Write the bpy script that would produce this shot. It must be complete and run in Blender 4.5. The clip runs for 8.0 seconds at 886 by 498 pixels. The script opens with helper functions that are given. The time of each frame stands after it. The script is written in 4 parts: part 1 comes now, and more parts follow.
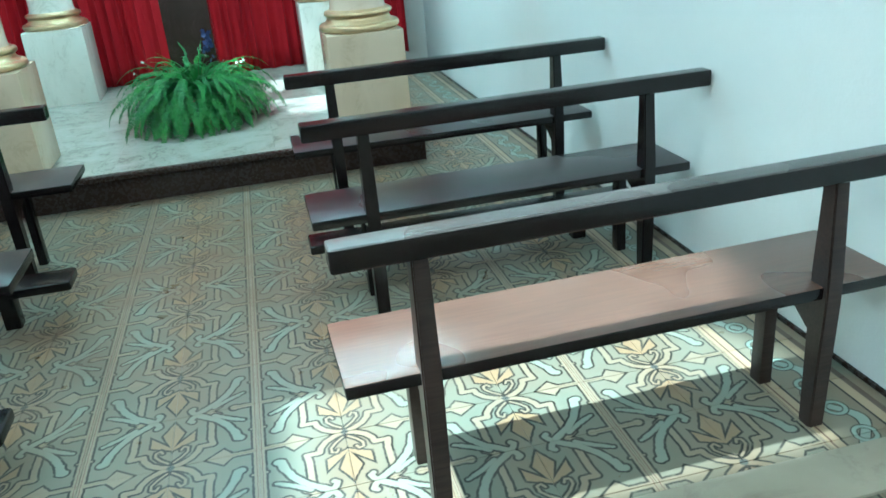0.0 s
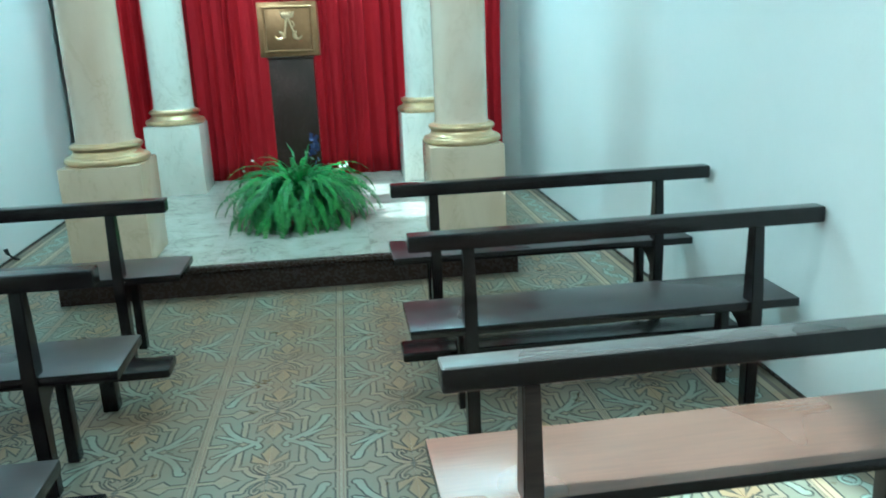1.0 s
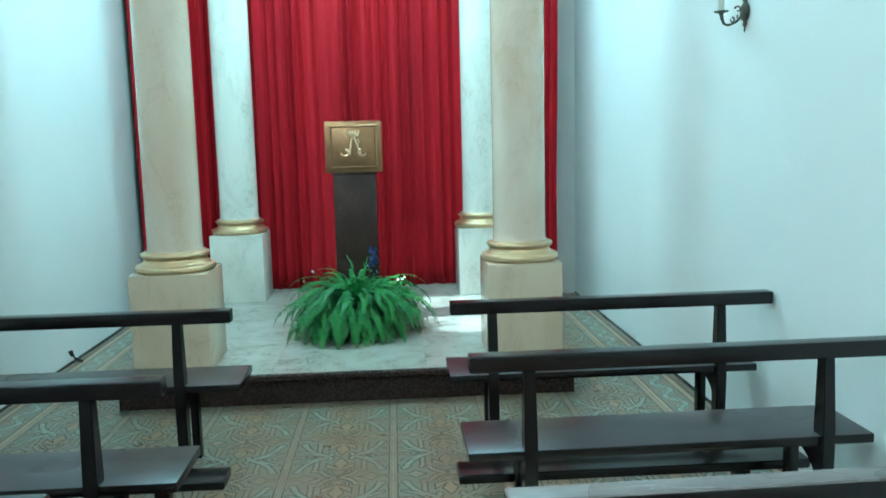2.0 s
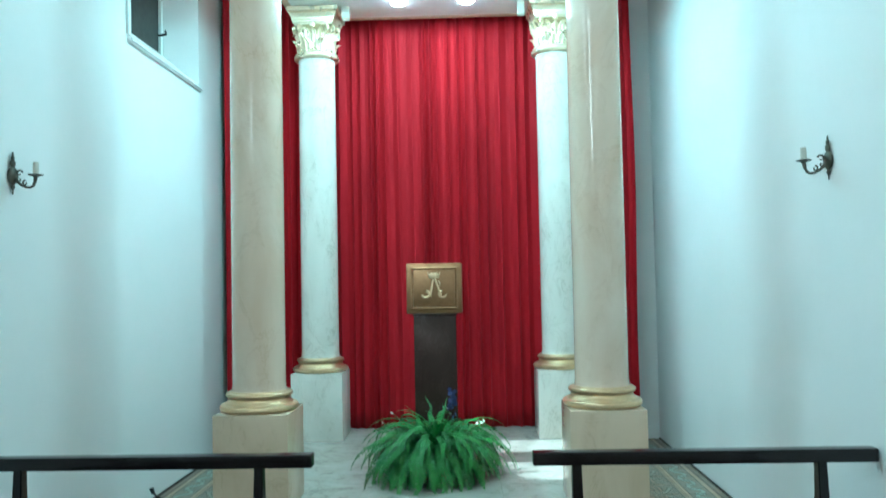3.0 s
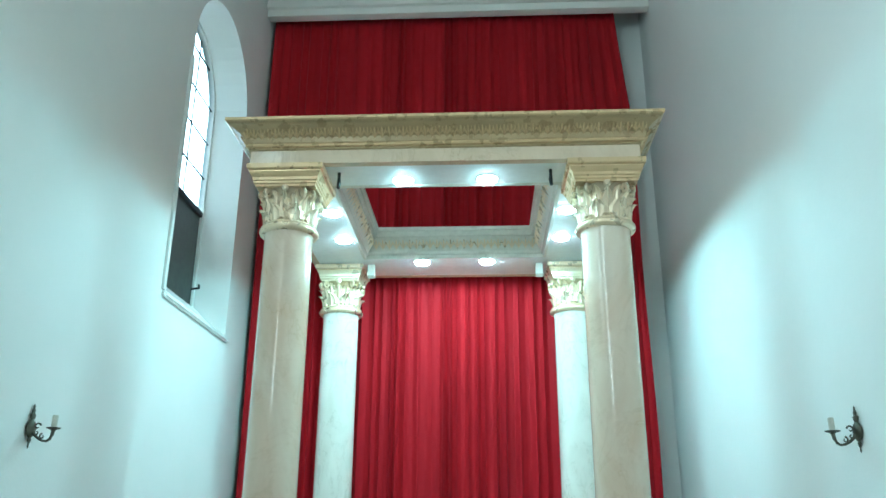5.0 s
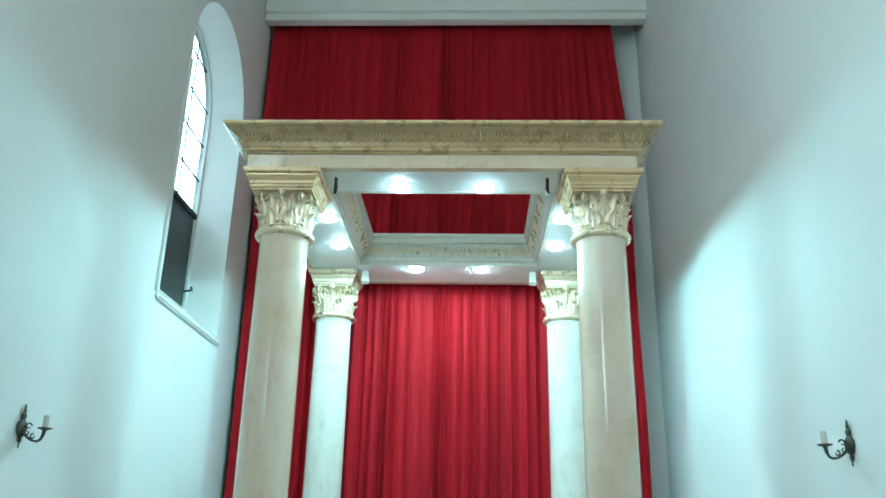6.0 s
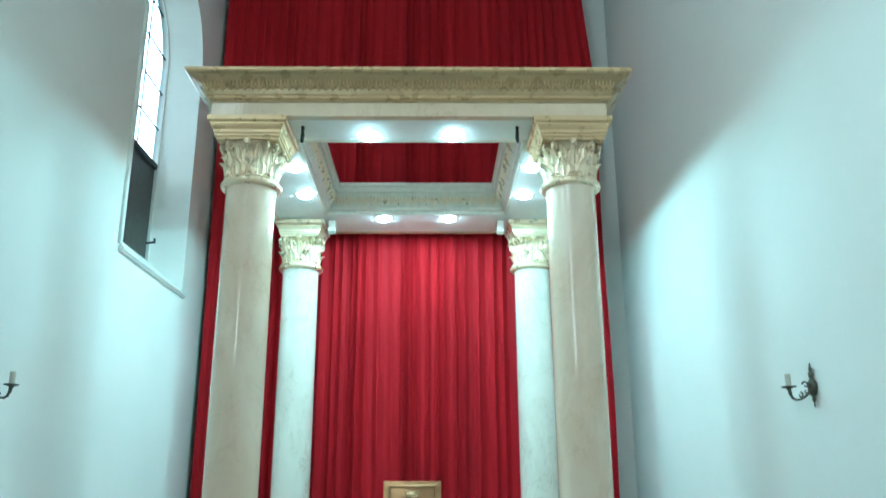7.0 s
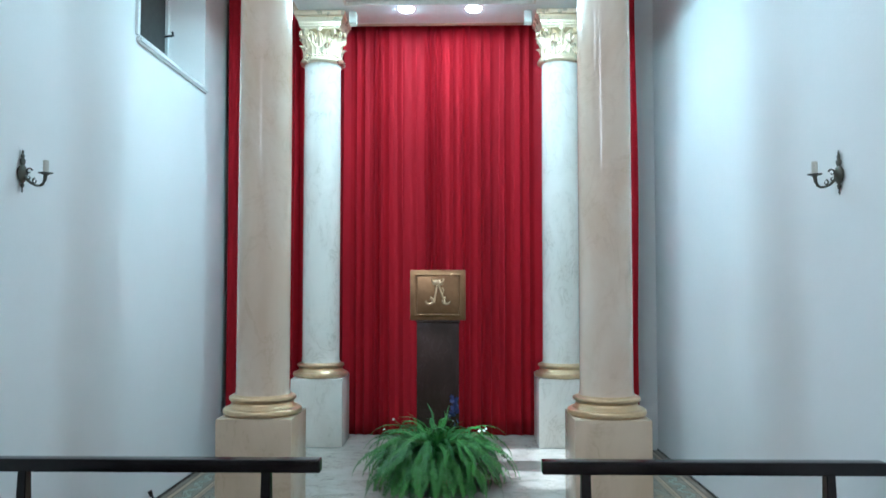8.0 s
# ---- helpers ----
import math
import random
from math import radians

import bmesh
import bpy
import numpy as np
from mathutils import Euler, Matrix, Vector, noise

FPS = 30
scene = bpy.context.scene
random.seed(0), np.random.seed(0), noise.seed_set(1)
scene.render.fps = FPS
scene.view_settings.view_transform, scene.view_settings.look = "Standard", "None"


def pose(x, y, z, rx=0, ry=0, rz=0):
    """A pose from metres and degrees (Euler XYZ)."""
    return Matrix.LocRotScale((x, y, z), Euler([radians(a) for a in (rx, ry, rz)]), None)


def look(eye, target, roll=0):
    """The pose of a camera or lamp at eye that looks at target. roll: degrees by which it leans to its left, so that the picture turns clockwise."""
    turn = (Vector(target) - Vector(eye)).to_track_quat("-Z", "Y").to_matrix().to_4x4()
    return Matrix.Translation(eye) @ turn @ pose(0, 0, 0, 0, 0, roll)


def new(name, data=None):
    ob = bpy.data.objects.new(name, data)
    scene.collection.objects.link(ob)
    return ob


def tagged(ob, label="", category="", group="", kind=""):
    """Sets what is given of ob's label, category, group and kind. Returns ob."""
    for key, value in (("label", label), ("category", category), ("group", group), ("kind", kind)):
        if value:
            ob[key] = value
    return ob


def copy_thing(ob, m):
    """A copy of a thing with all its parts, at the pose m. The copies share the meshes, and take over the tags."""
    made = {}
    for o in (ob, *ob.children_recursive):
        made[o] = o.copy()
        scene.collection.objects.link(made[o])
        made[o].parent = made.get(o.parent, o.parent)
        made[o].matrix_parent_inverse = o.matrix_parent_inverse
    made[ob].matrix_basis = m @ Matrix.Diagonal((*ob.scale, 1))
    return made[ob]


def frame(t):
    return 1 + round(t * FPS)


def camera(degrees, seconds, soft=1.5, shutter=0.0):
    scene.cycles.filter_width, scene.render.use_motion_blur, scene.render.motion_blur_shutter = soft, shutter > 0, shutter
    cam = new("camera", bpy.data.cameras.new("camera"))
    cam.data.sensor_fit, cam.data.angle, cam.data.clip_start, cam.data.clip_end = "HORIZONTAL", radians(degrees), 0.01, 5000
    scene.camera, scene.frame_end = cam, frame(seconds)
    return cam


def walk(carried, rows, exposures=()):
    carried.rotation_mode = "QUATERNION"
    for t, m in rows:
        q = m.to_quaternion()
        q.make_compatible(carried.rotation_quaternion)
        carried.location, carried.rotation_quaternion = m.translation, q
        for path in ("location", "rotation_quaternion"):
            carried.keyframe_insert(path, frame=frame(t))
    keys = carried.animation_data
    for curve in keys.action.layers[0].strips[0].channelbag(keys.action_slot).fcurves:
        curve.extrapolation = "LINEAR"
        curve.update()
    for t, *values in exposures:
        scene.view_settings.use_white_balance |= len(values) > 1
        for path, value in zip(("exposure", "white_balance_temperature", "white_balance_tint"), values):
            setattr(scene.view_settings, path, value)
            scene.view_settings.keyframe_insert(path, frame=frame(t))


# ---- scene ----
cam = camera(57.9, 8.0, soft=1.5, shutter=0.25)

PATH = [
    (0, (0.43, -0.506, 1.409), (0.803, 1.293, 0.62), -5.0),
    (0.5, (0.399, -0.488, 1.426), (0.769, 1.357, 0.746), -3.5),
    (1, (0.344, -0.477, 1.447), (0.567, 1.437, 0.915), -2.4),
    (1.2, (0.327, -0.48, 1.462), (0.502, 1.454, 0.984), -1.8),
    (2.3, (0.292, -0.504, 1.506), (0.365, 1.487, 1.334), -1.5),
    (2.5, (0.288, -0.52, 1.521), (0.309, 1.477, 1.413), -1.4),
    (3, (0.261, -0.516, 1.548), (0.199, 1.482, 1.623), -1.1),
    (3.5, (0.241, -0.52, 1.578), (0.179, 1.456, 1.881), -1.3),
    (4, (0.229, -0.531, 1.595), (0.164, 1.419, 2.037), -0.9),
    (4.5, (0.236, -0.539, 1.611), (0.162, 1.376, 2.183), -0.8),
    (4.7, (0.256, -0.548, 1.62), (0.153, 1.348, 2.248), 0.2),
    (5.8, (0.225, -0.544, 1.594), (0.149, 1.328, 2.296), 0.9),
    (6, (0.216, -0.551, 1.611), (0.142, 1.324, 2.302), 1.2),
    (6.5, (0.208, -0.542, 1.618), (0.172, 1.34, 2.293), -0.5),
    (7, (0.158, -0.531, 1.625), (0.181, 1.386, 2.195), -0.2),
    (7.5, (0.183, -0.498, 1.569), (0.128, 1.483, 1.844), 0.5),
    (8, (0.168, -0.514, 1.543), (0.126, 1.483, 1.637), -0.0),
]
walk(cam, [(t, look(eye, target, roll)) for t, eye, target, roll in PATH],
     exposures=[(0.0, 1.33, 4550, -20), (1.2, 1.24, 4470, -25), (2.5, 1.07, 4470, -22), (3.0, 0.97, 4540, -21), (4.5, 0.82, 4670, -21), (7.0, 0.82, 4710, -21), (7.5, 0.76, 4690, -20), (7.8, 0.70, 4890, 2), (8.0, 0.70, 4890, 2)])

# ---------------------------------------------------------------- light
SUN_EL = radians(56.3)
world = bpy.data.worlds.new("sky")
scene.world = world
world.use_nodes = True
wn = world.node_tree
sky = wn.nodes.new("ShaderNodeTexSky")
sky.sky_type = "NISHITA"
sky.sun_disc = False
sky.sun_elevation = SUN_EL
sky.sun_rotation = radians(-90)
wn.nodes["Background"].inputs[1].default_value = 0.115
wn.links.new(sky.outputs[0], wn.nodes["Background"].inputs[0])

sun = new("sun", bpy.data.lights.new("sun", "SUN"))
sun.data.energy, sun.data.angle, sun.data.color = 5.0, radians(1.0), (1.0, 0.95, 0.86)
sun.matrix_world = look((-10, 1.3, 10 * math.tan(SUN_EL)), (0, 1.3, 0))


def window_light(name, y, z, width, height, watts, ahead=0.0, drop=1.8):
    lamp = new(name, bpy.data.lights.new(name, "AREA"))
    lamp.data.shape, lamp.data.size, lamp.data.size_y = "RECTANGLE", width, height
    lamp.data.energy, lamp.data.color = watts, (1.0, 0.95, 0.88)
    lamp.matrix_world = look((-2.2, y, z), (2.0, y + ahead, z - drop))


window_light("window_light_middle", 1.36, 4.6, 0.45, 2.2, 20, 0.0, 1.2)
# added fill lamp behind the camera, lifting the upper walls and curtain
window_light("window_light_rear", -2.6, 4.6, 1.3, 2.6, 100, 2.2, -1.6)

DOWNLIGHTS = [(sx * x, y) for x, y in ((0.292, 4.512), (0.892, 5.083), (0.900, 5.675), (0.290, 6.276)) for sx in (-1, 1)]
for lx, ly in DOWNLIGHTS:
    lamp = new("downlight_beam", bpy.data.lights.new("downlight_beam", "SPOT"))
    lamp.data.energy, lamp.data.color = 5.9, (0.66, 1.0, 0.94)
    lamp.data.spot_size, lamp.data.spot_blend, lamp.data.shadow_soft_size = radians(179.5), 0.07, 0.03
    lamp.matrix_world = look((lx, ly, 3.89), (lx, ly, 0))


# ---------------------------------------------------------------- materials
class Nodes:
    """Short hand for building a material's node tree."""

    def __init__(self, name):
        self.mat = bpy.data.materials.new(name)
        self.mat.use_nodes = True
        self.tree = self.mat.node_tree
        self.bsdf = self.tree.nodes["Principled BSDF"]
        self.geo = self.tree.nodes.new("ShaderNodeNewGeometry")
        self.coord = self.tree.nodes.new("ShaderNodeTexCoord")

    def put(self, socket, value):
        if isinstance(value, bpy.types.NodeSocket):
            self.tree.links.new(value, socket)
        elif isinstance(value, tuple) and len(value) == 3 and socket.type == "RGBA":
            socket.default_value = (*value, 1)
        else:
            socket.default_value = value

    def set(self, **inputs):
        for key, value in inputs.items():
            self.put(self.bsdf.inputs[key.replace("_", " ")], value)
        return self

    def math(self, op, a, b=0.0, c=0.0):
        n = self.tree.nodes.new("ShaderNodeMath")
        n.operation = op
        for socket, value in zip(n.inputs, (a, b, c)):
            self.put(socket, value)
        return n.outputs[0]

    def vec(self, op, a, b=(0, 0, 0), scale=1.0):
        n = self.tree.nodes.new("ShaderNodeVectorMath")
        n.operation = op
        self.put(n.inputs[0], a)
        self.put(n.inputs[1], b)
        if op == "SCALE":
            self.put(n.inputs["Scale"], scale)
        return n.outputs["Value"] if op in ("LENGTH", "DOT_PRODUCT", "DISTANCE") else n.outputs[0]

    def noise(self, scale, detail=4.0, rough=0.55, vector=None, stretch=None, distort=0.0):
        n = self.tree.nodes.new("ShaderNodeTexNoise")
        v = vector or self.geo.outputs["Position"]
        if stretch:
            v = self.vec("MULTIPLY", v, stretch)
        self.put(n.inputs["Vector"], v)
        self.put(n.inputs["Scale"], scale)
        self.put(n.inputs["Detail"], detail)
        self.put(n.inputs["Roughness"], rough)
        self.put(n.inputs["Distortion"], distort)
        return n.outputs[0]

    def ramp(self, value, lo, hi, a=0.0, b=1.0):
        n = self.tree.nodes.new("ShaderNodeMapRange")
        for socket, v in zip(n.inputs, (value, lo, hi, a, b)):
            self.put(socket, v)
        return n.outputs[0]

    def mix(self, f, a, b, blend="MIX"):
        n = self.tree.nodes.new("ShaderNodeMix")
        n.data_type, n.blend_type = "RGBA", blend
        self.put(n.inputs[0], f)
        self.put(n.inputs[6], a)
        self.put(n.inputs[7], b)
        return n.outputs[2]

    def bump(self, height, strength=0.2, distance=0.002):
        n = self.tree.nodes.new("ShaderNodeBump")
        self.put(n.inputs["Strength"], strength)
        self.put(n.inputs["Distance"], distance)
        self.put(n.inputs["Height"], height)
        self.tree.links.new(n.outputs[0], self.bsdf.inputs["Normal"])
        return self

    def random(self):
        return self.tree.nodes.new("ShaderNodeObjectInfo").outputs["Random"]


def plaster(name, colour, dirt):
    n = Nodes(name)
    big = n.ramp(n.noise(0.9, 3), 0.35, 0.7)
    fine = n.ramp(n.noise(14, 5), 0.4, 0.75)
    c = n.mix(n.math("MULTIPLY", big, 0.35), colour, dirt)
    c = n.mix(n.math("MULTIPLY", fine, 0.10), c, dirt)
    n.set(Base_Color=c, Roughness=0.62)
    n.bump(n.math("ADD", n.noise(55, 5, 0.6), n.math("MULTIPLY", n.noise(3.0, 2), 2.5)), 0.32, 0.004)
    return n.mat


def marble(name, colour, cloud, vein, gloss=0.22, scale=1.0, veins=0.55):
    n = Nodes(name)
    p = n.coord.outputs["Object"]
    shift = n.vec("SCALE", (3.1, 5.3, 7.7), scale=n.random())
    p = n.vec("ADD", p, shift)
    clouds = n.ramp(n.noise(2.2 * scale, 5, 0.55, p, (1, 1, 0.45), 1.2), 0.38, 0.68)
    line = n.math("ABSOLUTE", n.math("SUBTRACT", n.noise(2.7 * scale, 6, 0.62, p, (1, 1, 0.7), 1.6), 0.5))
    line = n.ramp(line, 0.0, 0.03, 1.0, 0.0)
    c = n.mix(n.math("MULTIPLY", clouds, 0.7), colour, cloud)
    c = n.mix(n.math("MULTIPLY", n.math("MULTIPLY", line, clouds), veins), c, vein)
    n.set(Base_Color=c, Roughness=n.ramp(n.noise(18 * scale, 3), 0.3, 0.7, gloss * 0.8, gloss * 1.35), Specular_IOR_Level=0.5 if colour[0] > 0.2 else 0.25)
    n.bump(n.noise(9, 3), 0.03, 0.003)
    return n.mat


def wood(name, colour, dark, gloss, worn=None, spec=0.4):
    n = Nodes(name)
    p = n.vec("ADD", n.coord.outputs["Object"], n.vec("SCALE", (2.3, 1.7, 0.9), scale=n.random()))
    grain = n.noise(6, 6, 0.6, p, (1.0, 18, 18), 0.6)
    c = n.mix(n.ramp(grain, 0.35, 0.7), dark, colour)
    fine = n.noise(22, 4, 0.6, p, (0.35, 9, 9))
    if worn:
        patch = n.ramp(n.noise(2.4, 2, 0.5, p, (0.6, 1.5, 1.5)), 0.40, 0.75)
        c = n.mix(n.math("MULTIPLY", patch, 0.55), c, worn)
    n.set(Base_Color=c, Roughness=n.ramp(n.noise(3, 1, 0.5, p), 0.3, 0.75, gloss + 0.02, gloss + 0.08), Specular_IOR_Level=spec)
    n.bump(fine, 0.03, 0.0008)
    return n.mat


def gilding(name, colour, dull, metal=0.85, relief=0.03):
    n = Nodes(name)
    wear = n.ramp(n.noise(3.5, 3, 0.5), 0.32, 0.72)
    fine = n.ramp(n.noise(12, 3), 0.35, 0.7)
    n.set(Base_Color=n.mix(wear, colour, dull), Metallic=n.ramp(wear, 0, 1, metal, metal * 0.55), Roughness=n.ramp(fine, 0, 1, 0.25, 0.36))
    n.bump(n.noise(24, 2) if relief < 0.1 else n.noise(48, 3), relief, 0.002 if relief < 0.1 else 0.008)
    return n.mat


def velvet_cloth(name, colour, dark):
    n = Nodes(name)
    p = n.geo.outputs["Position"]
    weave = n.noise(400, 2, 0.5, p, (1, 1, 0.25))
    broad = n.ramp(n.noise(1.6, 3, 0.5, p, (2.0, 1, 0.25)), 0.35, 0.7)
    n.set(Base_Color=n.mix(n.math("MULTIPLY", broad, 0.6), colour, dark), Roughness=0.7, Specular_IOR_Level=0.18)
    n.bsdf.inputs["Sheen Weight"].default_value = 0.03
    n.bsdf.inputs["Sheen Tint"].default_value = (1.0, 0.35, 0.4, 1)
    n.bump(weave, 0.08, 0.0008)
    return n.mat


def plain(name, colour, rough=0.5, metal=0.0, spread=0.12):
    n = Nodes(name)
    d = tuple(v * (1 - spread) for v in colour)
    n.set(Base_Color=n.mix(n.ramp(n.noise(20, 4), 0.35, 0.7), colour, d), Roughness=rough, Metallic=metal)
    n.bump(n.noise(90, 3), 0.06, 0.001)
    return n.mat


def leaf_green(name):
    n = Nodes(name)
    r = n.random()
    c = n.mix(r, (0.024, 0.115, 0.016), (0.078, 0.250, 0.030))
    c = n.mix(n.ramp(n.noise(30, 3), 0.45, 0.75, 0, 0.5), c, (0.05, 0.17, 0.022))
    n.set(Base_Color=c, Roughness=0.42)
    n.bsdf.inputs["Subsurface Weight"].default_value = 0.0
    n.bump(n.noise(200, 2), 0.1, 0.0005)
    return n.mat


def cement_tile(name):
    """Encaustic cement tiles of 0.25 m: four of them make one flower, with a scroll border along the side walls."""
    n = Nodes(name)
    x = n.tree.nodes.new("ShaderNodeSeparateXYZ")
    n.put(x.inputs[0], n.geo.outputs["Position"])
    X, Y = x.outputs[0], x.outputs[1]
    wob = n.math("MULTIPLY", n.math("SUBTRACT", n.noise(60, 2), 0.5), 0.006)
    u = n.math("ADD", n.math("PINGPONG", X, 0.25), wob)
    v = n.math("ADD", n.math("PINGPONG", Y, 0.25), wob)
    c = n.tree.nodes.new("ShaderNodeCombineXYZ")
    n.put(c.inputs[0], u)
    n.put(c.inputs[1], v)
    P = c.outputs[0]

    def stroke(a, b, r):
        ba = (b[0] - a[0], b[1] - a[1], 0.0)
        pa = n.vec("SUBTRACT", P, (a[0], a[1], 0.0))
        h = n.math("DIVIDE", n.vec("DOT_PRODUCT", pa, ba), ba[0] ** 2 + ba[1] ** 2)
        h.node.use_clamp = True
        return n.math("SUBTRACT", n.vec("LENGTH", n.vec("SUBTRACT", pa, n.vec("SCALE", ba, scale=h))), r)

    def union(*ds):
        out = ds[0]
        for d in ds[1:]:
            out = n.math("MINIMUM", out, d)
        return out

    def line(points, r):
        return union(*[stroke(a, b, r) for a, b in zip(points, points[1:])])

    def inside(d, soft=0.0022):
        return n.ramp(d, -soft, soft, 1.0, 0.0)

    worn = n.ramp(n.noise(30, 2, 0.5), 0.28, 0.42, 0.45, 1.0)

    def edge(d, w=0.0066, soft=0.0018):
        rim = n.math("MULTIPLY", n.ramp(d, w - soft, w + soft, 1.0, 0.0), n.ramp(d, -0.0014, 0.0014, 0.0, 1.0))
        return n.math("MULTIPLY", rim, worn)

    def side(nx, ny, px, py):
        """Signed distance to the line through (px, py) with the outward normal (nx, ny)."""
        k = math.hypot(nx, ny)
        return n.math("SUBTRACT", n.vec("DOT_PRODUCT", P, (nx / k, ny / k, 0.0)), (nx * px + ny * py) / k)

    def common(*ds):
        out = ds[0]
        for d in ds[1:]:
            out = n.math("MAXIMUM", out, d)
        return out

    rad = n.vec("LENGTH", P)
    stem = n.math("SUBTRACT", 0.2345, u)
    band = line([(0.0, 0.0), (0.030, 0.011), (0.058, 0.030), (0.076, 0.056), (0.080, 0.076), (0.118, 0.076), (0.112, 0.110), (0.112, 0.200), (0.131, 0.227), (0.098, 0.25)], 0.0085)
    arms = union(line([(0.186, 0.25), (0.25, 0.25)], 0.0085), line([(0.182, 0.25), (0.180, 0.25)], 0.0125), line([(0.165, 0.0), (0.25, 0.0)], 0.0075), line([(0.236, 0.112), (0.230, 0.112)], 0.003))
    fleur = common(side(-0.6, 0.8, 0.102, 0.0), side(0.77, 0.64, 0.176, 0.005))
    beige = union(band, arms, fleur, stem)
    curls = line([(0.008, 0.024), (0.030, 0.044), (0.046, 0.066), (0.046, 0.086), (0.033, 0.092), (0.026, 0.078)], 0.0032)
    mint = union(line([(0.062, 0.25), (0.125, 0.203), (0.160, 0.160), (0.182, 0.115)], 0.0105), line([(0.182, 0.115), (0.190, 0.083), (0.199, 0.080)], 0.0125),
                 line([(0.118, 0.228), (0.160, 0.198), (0.190, 0.181)], 0.0072), line([(0.190, 0.181), (0.208, 0.172)], 0.0052),
                 line([(0.066, 0.25), (0.052, 0.236), (0.046, 0.221)], 0.0085), line([(0.046, 0.221), (0.053, 0.214)], 0.0085))
    gold = union(common(side(0.93, -0.37, 0.0, 0.088), side(0.885, 0.466, 0.0, 0.224)),
                 common(side(1, 0, 0.063, 0), side(0.45, -0.89, 0.008, 0.088), side(-0.727, 0.687, 0.010, 0.104)))
    dot = n.math("SUBTRACT", rad, 0.0115)
    rails = n.math("SUBTRACT", n.math("ABSOLUTE", n.math("SUBTRACT", u, 0.2425)), 0.0010)

    stain = n.ramp(n.noise(1.3, 4, 0.6), 0.40, 0.66)
    wear = n.ramp(n.noise(9, 5, 0.65), 0.42, 0.72)
    rust = n.math("MULTIPLY", n.ramp(n.noise(2.4, 4, 0.6, distort=0.8), 0.34, 0.60), n.ramp(u, 0.03, 0.15, 1.0, 0.30))
    ground = n.mix(stain, (0.200, 0.212, 0.162), (0.265, 0.228, 0.168))
    ground = n.mix(n.math("MULTIPLY", rust, 0.55), ground, (0.285, 0.170, 0.092))
    ink = (0.014, 0.011, 0.009)
    col = ground
    for d, tone in ((gold, (0.350, 0.235, 0.130)), (curls, (0.330, 0.260, 0.180)), (beige, (0.330, 0.262, 0.182)), (mint, (0.300, 0.325, 0.258))):
        col = n.mix(edge(d, 0.0074), col, ink)
        col = n.mix(inside(d), col, n.mix(n.math("MULTIPLY", rust, 0.45), tone, (0.320, 0.195, 0.105)))
    col = n.mix(inside(dot), col, (0.10, 0.10, 0.095))
    col = n.mix(inside(rails, 0.001), col, (0.17, 0.09, 0.055))

    # the scroll border along both side walls
    s = n.math("SUBTRACT", n.math("ABSOLUTE", X), 1.75)
    wave = n.math("MULTIPLY", n.math("SINE", n.math("MULTIPLY", Y, 2 * math.pi / 0.25)), 0.036)
    scroll = n.math("SUBTRACT", n.math("ABSOLUTE", n.math("SUBTRACT", n.math("SUBTRACT", s, 0.118), wave)), 0.016)
    lv = n.math("PINGPONG", n.math("ADD", Y, 0.0625), 0.125)
    lc = n.tree.nodes.new("ShaderNodeCombineXYZ")
    n.put(lc.inputs[0], n.math("SUBTRACT", s, 0.118))
    n.put(lc.inputs[1], n.math("SUBTRACT", lv, 0.0625))
    curl = n.math("SUBTRACT", n.math("ABSOLUTE", n.math("SUBTRACT", n.vec("LENGTH", lc.outputs[0]), 0.029)), 0.0055)
    border = n.mix(edge(scroll, 0.005), ground, ink)
    border = n.mix(inside(scroll), border, (0.354, 0.409, 0.354))
    border = n.mix(edge(curl, 0.004), border, ink)
    border = n.mix(inside(curl), border, (0.340, 0.414, 0.354))
    for centre, half, tone in ((0.020, 0.020, (0.460, 0.339, 0.216)), (0.012, 0.003, (0.16, 0.085, 0.055)), (0.042, 0.0035, ink),
                               (0.212, 0.016, (0.460, 0.339, 0.216)), (0.194, 0.0035, ink), (0.240, 0.010, (0.12, 0.075, 0.055))):
        border = n.mix(inside(n.math("SUBTRACT", n.math("ABSOLUTE", n.math("SUBTRACT", s, centre)), half), 0.001), border, tone)
    col = n.mix(n.math("GREATER_THAN", s, 0.0), col, border)

    # rusty traffic stains along the aisle, in front of the altar step
    aisle = n.math("MULTIPLY", n.ramp(n.math("ABSOLUTE", n.math("SUBTRACT", X, 0.15)), 0.5, 1.5, 1.0, 0.15), n.ramp(Y, 1.4, 2.7, 0.12, 1.0))
    dirt = n.ramp(n.noise(4.5, 5, 0.65), 0.36, 0.66)
    col = n.mix(n.math("MULTIPLY", n.math("MULTIPLY", aisle, dirt), 0.75), col, (0.210, 0.122, 0.066))
    col = n.mix(n.math("MULTIPLY", wear, 0.12), col, (0.332, 0.308, 0.257))
    col = n.mix(n.math("MULTIPLY", n.random(), 0.16), col, (0.16, 0.15, 0.12))
    n.set(Base_Color=col, Roughness=n.ramp(n.noise(7, 5, 0.6), 0.3, 0.72, 0.26, 0.46), Specular_IOR_Level=0.32)
    n.bump(n.math("ADD", n.noise(30, 4), n.math("MULTIPLY", n.noise(4, 2), 1.5)), 0.05, 0.002)
    return n.mat


def glass(name, colour, rough=0.02):
    n = Nodes(name)
    n.set(Base_Color=colour, Roughness=rough, IOR=1.45)
    n.bsdf.inputs["Transmission Weight"].default_value = 1.0
    return n.mat


